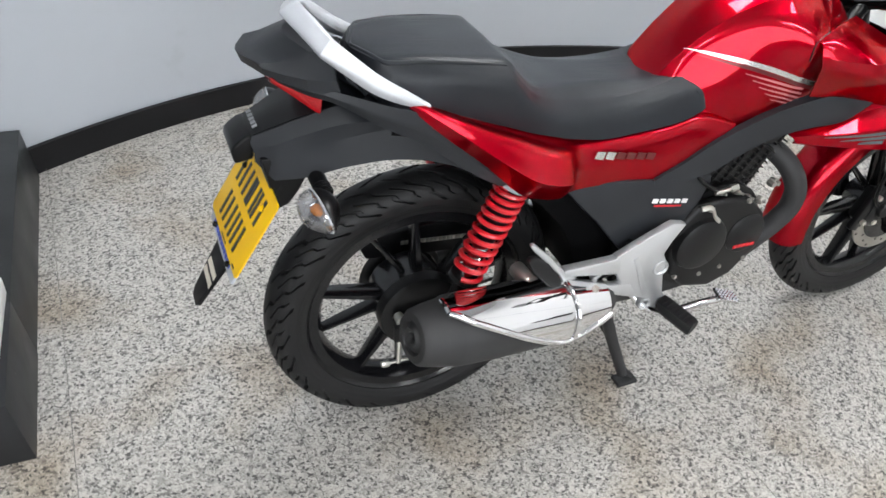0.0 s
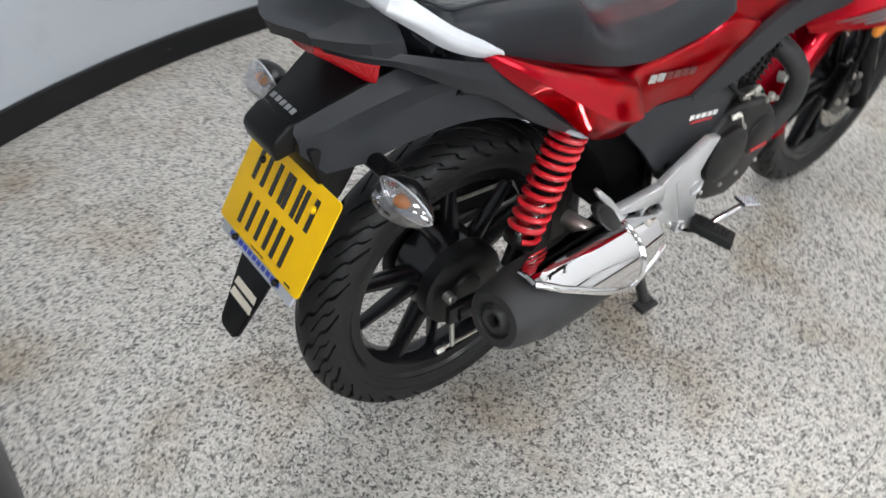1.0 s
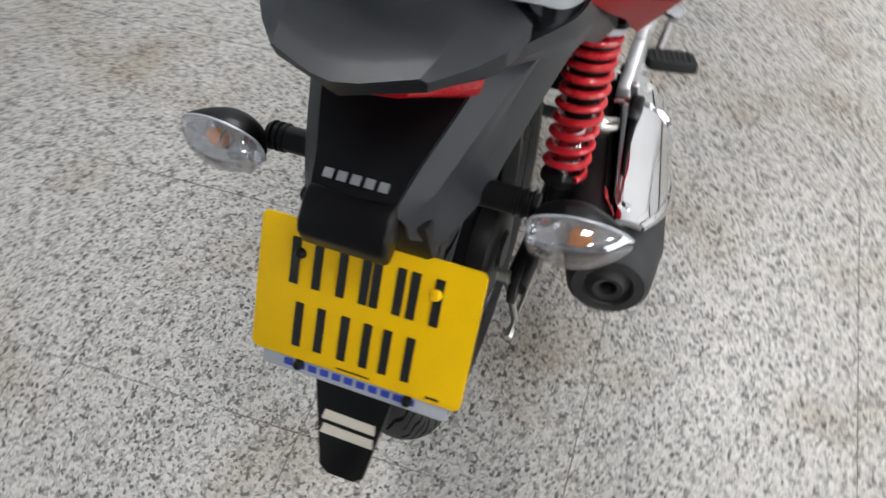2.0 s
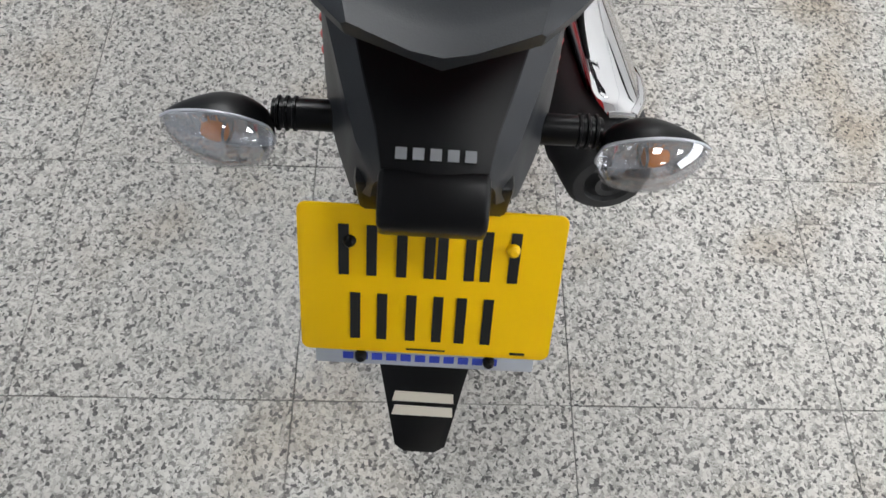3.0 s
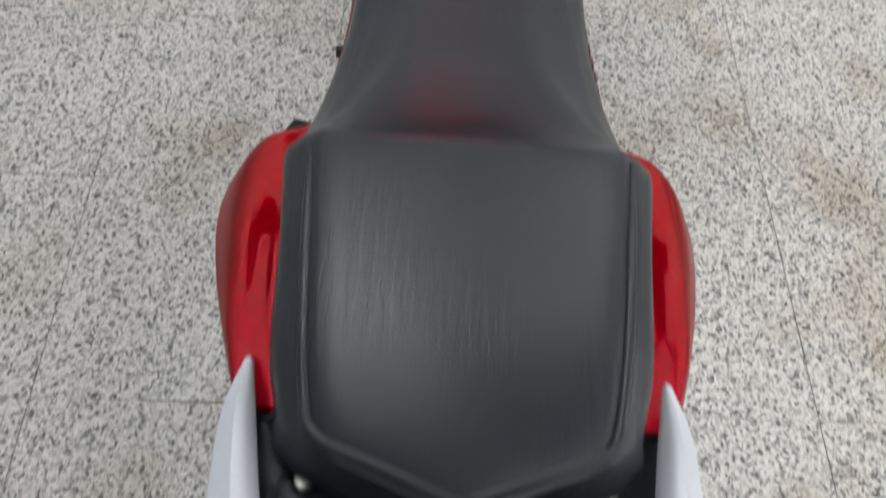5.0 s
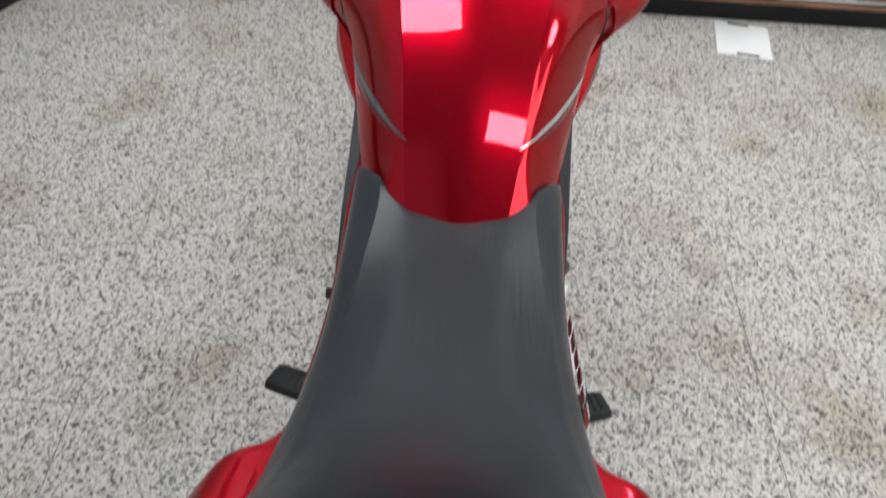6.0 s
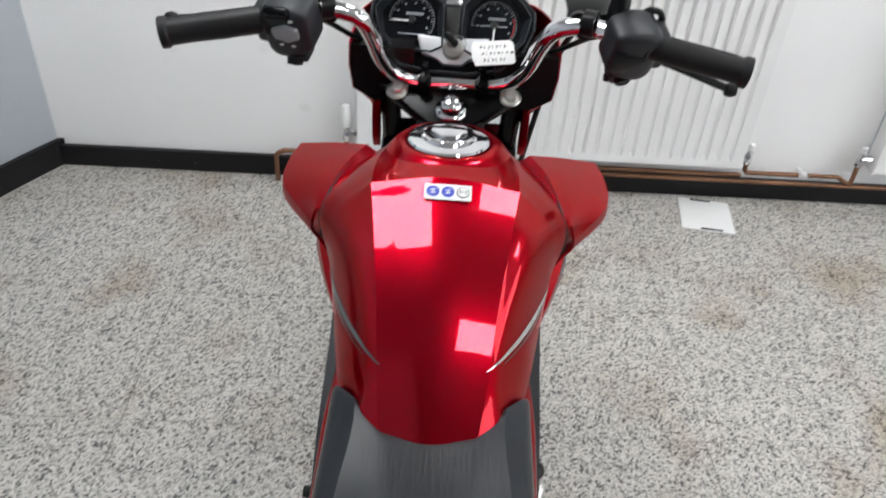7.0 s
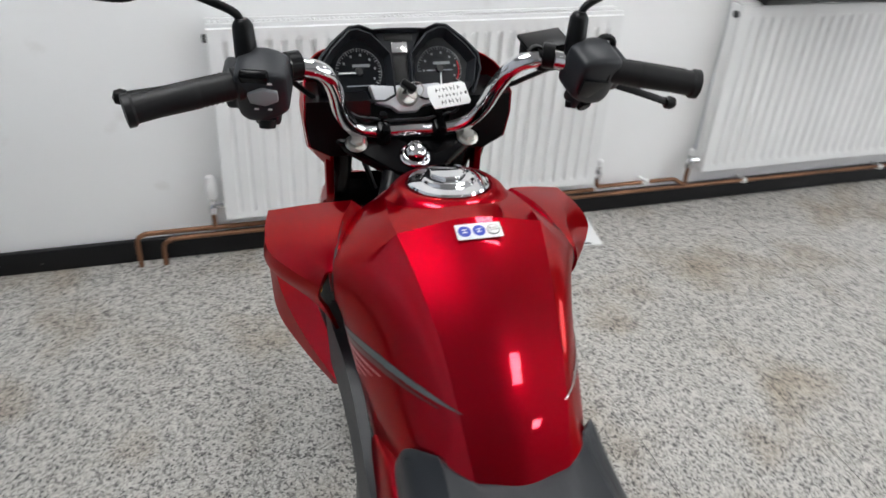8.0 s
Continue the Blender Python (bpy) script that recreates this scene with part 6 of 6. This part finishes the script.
part("hood", on_dash(rim_loop(hood_line, -0.004, 0.020, 0.93)), PLASTIC, dash, "raised black rim")
pod = [(0.113, 0.020), (0.100, 0.038), (0.072, 0.064), (0.060, 0.065), (0.042, 0.058), (0.016, 0.030), (0.014, -0.028), (0.030, -0.036), (0.086, -0.034), (0.106, -0.014)]
for side in (-1, 1):
    c = side * 0.061
    cx, cy = c, 0.010
    ring_rows = []
    for grow, z in ((1.06, 0.010), (1.04, 0.0195), (1.0, 0.020), (0.97, 0.017), (0.84, -0.001), (0.83, -0.0025)):
        ring_rows.append([(cx + (side * x - cx) * grow, cy + (y - cy) * grow, z) for x, y in pod])
    bm = bmesh.new()
    grid_faces(bm, ring_rows, True)
    part("pod_rim", on_dash(thick(bm, 0.001)), PLASTIC, dash, "dark grey peaked dial surround", 30)
    face = [(cx + (side * x - cx) * 0.88, cy + (y - cy) * 0.88) for x, y in pod]
    dial = part("dial", on_dash(slab(face, -0.0035, 0.0035, "z")), DIAL, dash, "black dial face")
    ticks = []
    for k in range(29):
        a = radians(-32 + 216 * k / 28)
        big = k % 4 == 0
        ticks.append(moved(box((0.0055 if big else 0.003, 0.0010 if big else 0.0006, 0.0008)), Matrix.Translation((c + 0.031 * math.cos(a), 0.010 + 0.031 * math.sin(a), 0.0006)) @ pose(0, 0, 0, 0, 0, math.degrees(a))))
    part("dial_scale", on_dash(joined(*ticks)), BADGE_GREY, dial, "pale scale marks")
    arc = [(c + 0.0335 * math.cos(a), 0.010 + 0.0335 * math.sin(a), 0.0003) for a in np.linspace(radians(-32), radians(184), 30)]
    part("dial_arc", on_dash(tube(arc, 0.0004, 1, 5)), BADGE_GREY, dial, "thin pale arc")
    if side > 0:
        red_arc = [(c + 0.030 * math.cos(a), 0.010 + 0.030 * math.sin(a), 0.0005) for a in np.linspace(radians(-30), radians(22), 8)]
        part("dial_red_zone", on_dash(tube(red_arc, 0.0009, 1, 5)), SPRING_RED, dial, "thin red arc")
    marks = [box((0.0028, 0.0030, 0.0008), (c + 0.0245 * math.cos(radians(-24 + 208 * k / 6)), 0.010 + 0.0245 * math.sin(radians(-24 + 208 * k / 6)), 0.0006)) for k in range(7)]
    part("dial_figure_bar", on_dash(joined(*marks)), BADGE_GREY, dial, "small plain bars for figures")
    part("dial_window", on_dash(slab(rounded(0.026, 0.0040, 0.0012, c + 0.004, 0.019), 0.0, 0.0010, "z")), BADGE_GREY, dial, "small counter window")
    part("dial_bar", on_dash(box((0.040, 0.0012, 0.0008), (c, 0.0085 if side > 0 else -0.010, 0.0006))), GREY_STRIP, dial, "thin pale line")
    part("needle", on_dash(box((0.0022, 0.032, 0.0012), (c + (0.0 if side > 0 else -0.014), -0.006 if side > 0 else 0.008, 0.004), 0, pose(0, 0, 0, 0, 0, -3 if side > 0 else 90))), WHITE_PLASTIC, dial, "white needle")
    part("needle_hub", on_dash(turned([(0, 0.006), (0.005, 0.006), (0.006, 0.001)], (c, 0.010, 0.0), (0, 0, 1), 18)), INK, dial)
part("pod_arrow", on_dash(box((0.006, 0.003, 0.0006), (-0.074, -0.026, 0.0042))), GREY_STRIP, dash, "small arrow mark")
part("dash_badge", on_dash(box((0.024, 0.015, 0.002), (0.0, 0.040, 0.012), 0.0006)), STRIPE_SILVER, dash, "small silver badge plate")
part("dash_bridge", on_dash(slab([(-0.036, 0.064), (0.036, 0.064), (0.018, 0.030), (0.015, -0.024), (-0.015, -0.024), (-0.018, 0.030)], -0.004, 0.014, "z", 0.003)), PLASTIC, dash, "dark grey bridge between the dials")
part("dash_window", on_dash(box((0.020, 0.036, 0.002), (0.0, 0.010, 0.0100), 0.0006)), INK, dash, "dark warning light window")
part("dash_slot", on_dash(box((0.042, 0.010, 0.004), (0.0, 0.0555, 0.0095), 0.001)), INK, dash, "dark slot")
part("dash_apron", on_dash(slab([(-0.104, -0.024), (0.104, -0.024), (0.078, -0.078), (0.034, -0.100), (-0.034, -0.100), (-0.078, -0.078)], -0.062, 0.030, "z", 0.006)), SHADE_BLACK, dash, "dull black apron under the dials")
LOCK = DASH @ Matrix.Translation((-0.007, 0.011, 0.0))


def on_lock(bm):
    return moved(bm, LOCK)


ign = part("ignition_plate", on_lock(slab([(-0.044, -0.024), (-0.014, -0.026), (0.030, -0.026), (0.062, -0.024), (0.056, -0.052), (0.034, -0.056), (0.024, -0.064), (-0.004, -0.064), (-0.014, -0.056), (-0.036, -0.050)], 0.0, 0.018, "z", 0.003)), SILVER_PAINT, bike, "silver ignition surround")
part("lock", on_lock(turned([(0, 0.008), (0.013, 0.008), (0.016, 0.004), (0.016, 0), (0, 0)], (0.010, -0.042, 0.018), (0, 0, 1), 24)), STEEL, ign, "round ignition lock")
key = part("key", on_lock(joined(box((0.012, 0.004, 0.022), (0.008, -0.039, 0.034), 0.001), box((0.024, 0.010, 0.020), (0.006, -0.036, 0.050), 0.004, pose(0, 0, 0, 0, 0, -38), 3))), BLACK, ign, "black-headed key in the lock")
ring_pts = [(0.016 + 0.012 * math.cos(a), -0.041 + 0.010 * math.sin(a), 0.048 + 0.006 * math.sin(a)) for a in np.linspace(0, 2 * math.pi, 20)]
part("key_ring", on_lock(tube(ring_pts, 0.0008, 1, 6)), STEEL, ign, "thin steel ring")
TAG = DASH @ Matrix.Translation((0.062, -0.037, 0.036)) @ pose(0, 0, 0, -14, 8, 8) @ Matrix.Diagonal((0.86, 0.98, 1, 1))
tag = part("key_tag", moved(slab([(-0.034, -0.018), (-0.038, -0.006), (-0.038, 0.008), (-0.034, 0.019), (0.030, 0.019), (0.035, 0.014), (0.035, -0.014), (0.030, -0.018)], 0, 0.0012, "z", 0.0004), TAG), WHITE_PLASTIC, ign, "white card tag with handwriting")
for ry, n, x0, w in ((0.010, 7, -0.022, 0.0048), (0.0, 7, -0.020, 0.0036), (-0.010, 6, -0.018, 0.0052)):
    strokes = []
    for k in range(n):
        strokes.append(box((0.0010, w * 1.25, 0.0006), (x0 + k * 0.0068, ry, 0.0015), 0, pose(0, 0, 0, 0, 0, (k * 37) % 30 - 15)))
        if k % 2 == 0:
            strokes.append(box((w * 0.8, 0.0010, 0.0006), (x0 + k * 0.0068 + 0.002, ry, 0.0015)))
    part("tag_stroke", moved(joined(*strokes), TAG), INK, tag)
part("tag_hole", moved(turned([(0, 0), (0.0022, 0), (0.0022, 0.0006), (0, 0.0006)], (0.0305, 0.0, 0.0012), (0, 0, 1), 14), TAG), INK, tag)

# headlight cowl behind the instruments
cowl = [
    [(0.962, 0.150, 0.994), (0.962, 0.151, 0.962), (0.966, 0.146, 0.924), (0.970, 0.116, 0.905)],
    [(1.020, 0.140, 1.020), (1.030, 0.150, 0.970), (1.030, 0.142, 0.900), (1.030, 0.105, 0.850)],
    [(1.100, 0.105, 1.020), (1.120, 0.118, 0.960), (1.120, 0.112, 0.890), (1.100, 0.080, 0.840)],
    [(1.150, 0.030, 1.010), (1.185, 0.035, 0.950), (1.180, 0.035, 0.890), (1.150, 0.030, 0.845)],
]
for s in (1, -1):
    part("headlight_cowl", thick(loft(cowl, 4, 4, (), (1, 2), side=s), 0.002), RED, bike, "red headlight cowl side", 30)
    wedge = [(0.058, 0.990), (0.147, 0.991), (0.149, 0.960), (0.143, 0.924), (0.115, 0.908), (0.058, 0.908)]
    part("cowl_inner", loft([[(x, s * y, z) for y, z in wedge] for x in (0.9635, 1.045)], 2, 1, closed=True, caps=True), BLACK, bike, "black inner cowl panel")
    part("fork_cover", slab([(0.985, 0.900), (1.010, 0.885), (1.000, 0.810), (0.985, 0.835)], s * 0.108, s * 0.012, "y", 0.002), RED, bike, "small red fork cover")
part("headlight", turned([(0, 0.02), (0.05, 0.018), (0.085, 0.005), (0.092, -0.02), (0.075, -0.10), (0, -0.11)], (1.175, 0, 0.925), (1, 0, -0.1), 32), BLACK, bike, "black headlight shell")
part("lower_yoke", box((0.070, 0.22, 0.030), (1.050, 0, 0.800), 0.010, pose(0, 0, 0, 0, -25, 0)), GLOSS_BLACK, bike, "black lower fork yoke")
part("steering_head", tube([(0.938, 0, 0.905), (0.990, 0, 0.790)], 0.028, 2, 18), BLACK, bike, "black steering head")

for s in (1, -1):
    part("fork_reflector", turned([(0, 0.007), (0.020, 0.006), (0.024, 0.003), (0.025, 0.0), (0.025, -0.006), (0, -0.006)], (1.142, s * 0.124, 0.574), (0, s, 0), 24), AMBER_LENS, bike, "round amber side reflector")

# front mudguard and brake
guard = []
for a in np.linspace(12, 190, 13):
    t = radians(a)
    r = 0.335
    guard.append([(FX + (r - d) * math.cos(t), WY + y, FZ + (r - d) * math.sin(t)) for y, d in ((-0.060, 0.058), (-0.056, 0.025), (-0.034, 0.004), (0, 0), (0.034, 0.004), (0.056, 0.025), (0.060, 0.058))])
part("front_mudguard", thick(loft(guard, 2, 3), 0.003), RED, bike, "glossy red front mudguard")
disc = [turned([(0.078, -0.002), (0.111, -0.002), (0.111, 0.002), (0.078, 0.002), (0.075, -0.002)], (FX, WY - 0.062, FZ), (0, 1, 0), 60)]
part("brake_disc", joined(*disc), DISC_STEEL, front_wheel, "drilled steel brake disc")
holes = [turned([(0, 0), (0.0035, 0), (0.0035, 0.001), (0, 0.001)], (FX + (0.085 + 0.009 * (k % 3)) * math.cos(k * 0.2618), WY - 0.0642, FZ + (0.085 + 0.009 * (k % 3)) * math.sin(k * 0.2618)), (0, -1, 0), 8) for k in range(24)]
part("disc_hole", joined(*holes), INK, front_wheel)
part("disc_carrier", turned([(0.02, -0.006), (0.078, -0.004), (0.078, 0.004), (0.02, 0.006)], (FX, WY - 0.062, FZ), (0, 1, 0), 36), WHEEL_BLACK, front_wheel)
part("brake_caliper", joined(box((0.056, 0.055, 0.095), (FX - 0.120, WY - 0.085, FZ + 0.058), 0.012, pose(0, 0, 0, 0, 20, 0)), box((0.030, 0.018, 0.130), (FX - 0.152, WY - 0.098, FZ + 0.066), 0.006, pose(0, 0, 0, 0, 20, 0)), turned([(0, 0.012), (0.017, 0.011), (0.020, 0.006), (0.020, 0)], (FX - 0.112, WY - 0.112, FZ + 0.062), (0, -1, 0), 20)), ENGINE_BLACK, bike, "black brake caliper")
for dx, dz in ((-0.142, 0.100), (-0.160, 0.032), (-0.104, 0.092), (-0.122, 0.026)):
    part("caliper_bolt", bolt((FX + dx, WY - 0.108, FZ + dz), (0, -1, 0), 0.008, 0.009), STEEL, bike)
part("brake_hose", tube([(0.925, -0.180, 1.07), (1.00, -0.150, 0.98), (1.060, -0.120, 0.75), (1.130, -0.110, 0.55), (1.150, -0.105, 0.44), (1.185, -0.100, 0.40)], 0.0045, 6, 8), BLACK, bike, "black brake hose")

# sticker on the tank
STK = Matrix.Translation((0.640, -0.003, 0.9637)) @ pose(0, 0, 0, 0, -20, 0) @ pose(0, 0, 0, 0, 0, -90)
sticker = part("warning_sticker", moved(slab(rounded(0.052, 0.021, 0.001), 0, 0.0008, "z"), STK), WHITE_PLASTIC, bike, "white sticker with three round symbols")
for k, x in enumerate((-0.0165, 0.0, 0.0165)):
    part("symbol", moved(turned([(0, 0.0006), (0.0072, 0.0006), (0.0072, 0)], (x, 0, 0.0008), (0, 0, 1), 24), STK), BLUE_INK if k < 2 else INK, sticker, "round blue symbol" if k < 2 else "round symbol with dark ring")
    if k == 2:
        part("symbol_face", moved(turned([(0, 0.0004), (0.0062, 0.0004), (0.0062, 0)], (x, 0, 0.0015), (0, 0, 1), 24), STK), WHITE_PLASTIC, sticker)
        curve = bpy.data.curves.new("letters", "FONT")
        curve.body, curve.size, curve.align_x, curve.align_y = "E10", 0.0062, "CENTER", "CENTER"
        curve.extrude = 0.0001
        letters = new("letters", curve)
        curve.materials.append(INK)
        letters.matrix_basis = STK @ Matrix.Translation((x, 0, 0.0022))
        letters.parent = sticker
    else:
        part("symbol_mark", moved(joined(box((0.0055, 0.0010, 0.0004), (x, 0.002, 0.0017)), box((0.0055, 0.0010, 0.0004), (x, -0.002, 0.0017)), box((0.0010, 0.005, 0.0004), (x, 0, 0.0017))), STK), WHITE_PLASTIC, sticker)

# ---- floor tiles ----
TILE = 0.4505
piece = box((TILE - 0.0016, TILE - 0.0016, 0.012), (0, 0, -0.006), 0.0008, None, 1)
shaded(piece)
tile_mesh = mesh_of("tile", piece, TERRAZZO)
rng = random.Random(4)
for i in range(-9, 6):
    for j in range(-10, 5):
        x, y = -0.256 + (i + 0.5) * TILE, 0.214 + (j + 0.5) * TILE
        if not (-4.3 < x < 2.35 and -4.6 < y < 1.95):
            continue
        ob = new("tile", tile_mesh)
        ob.parent = slab_floor
        ob.matrix_basis = pose(x, y, FLOOR - rng.random() * 0.0003)
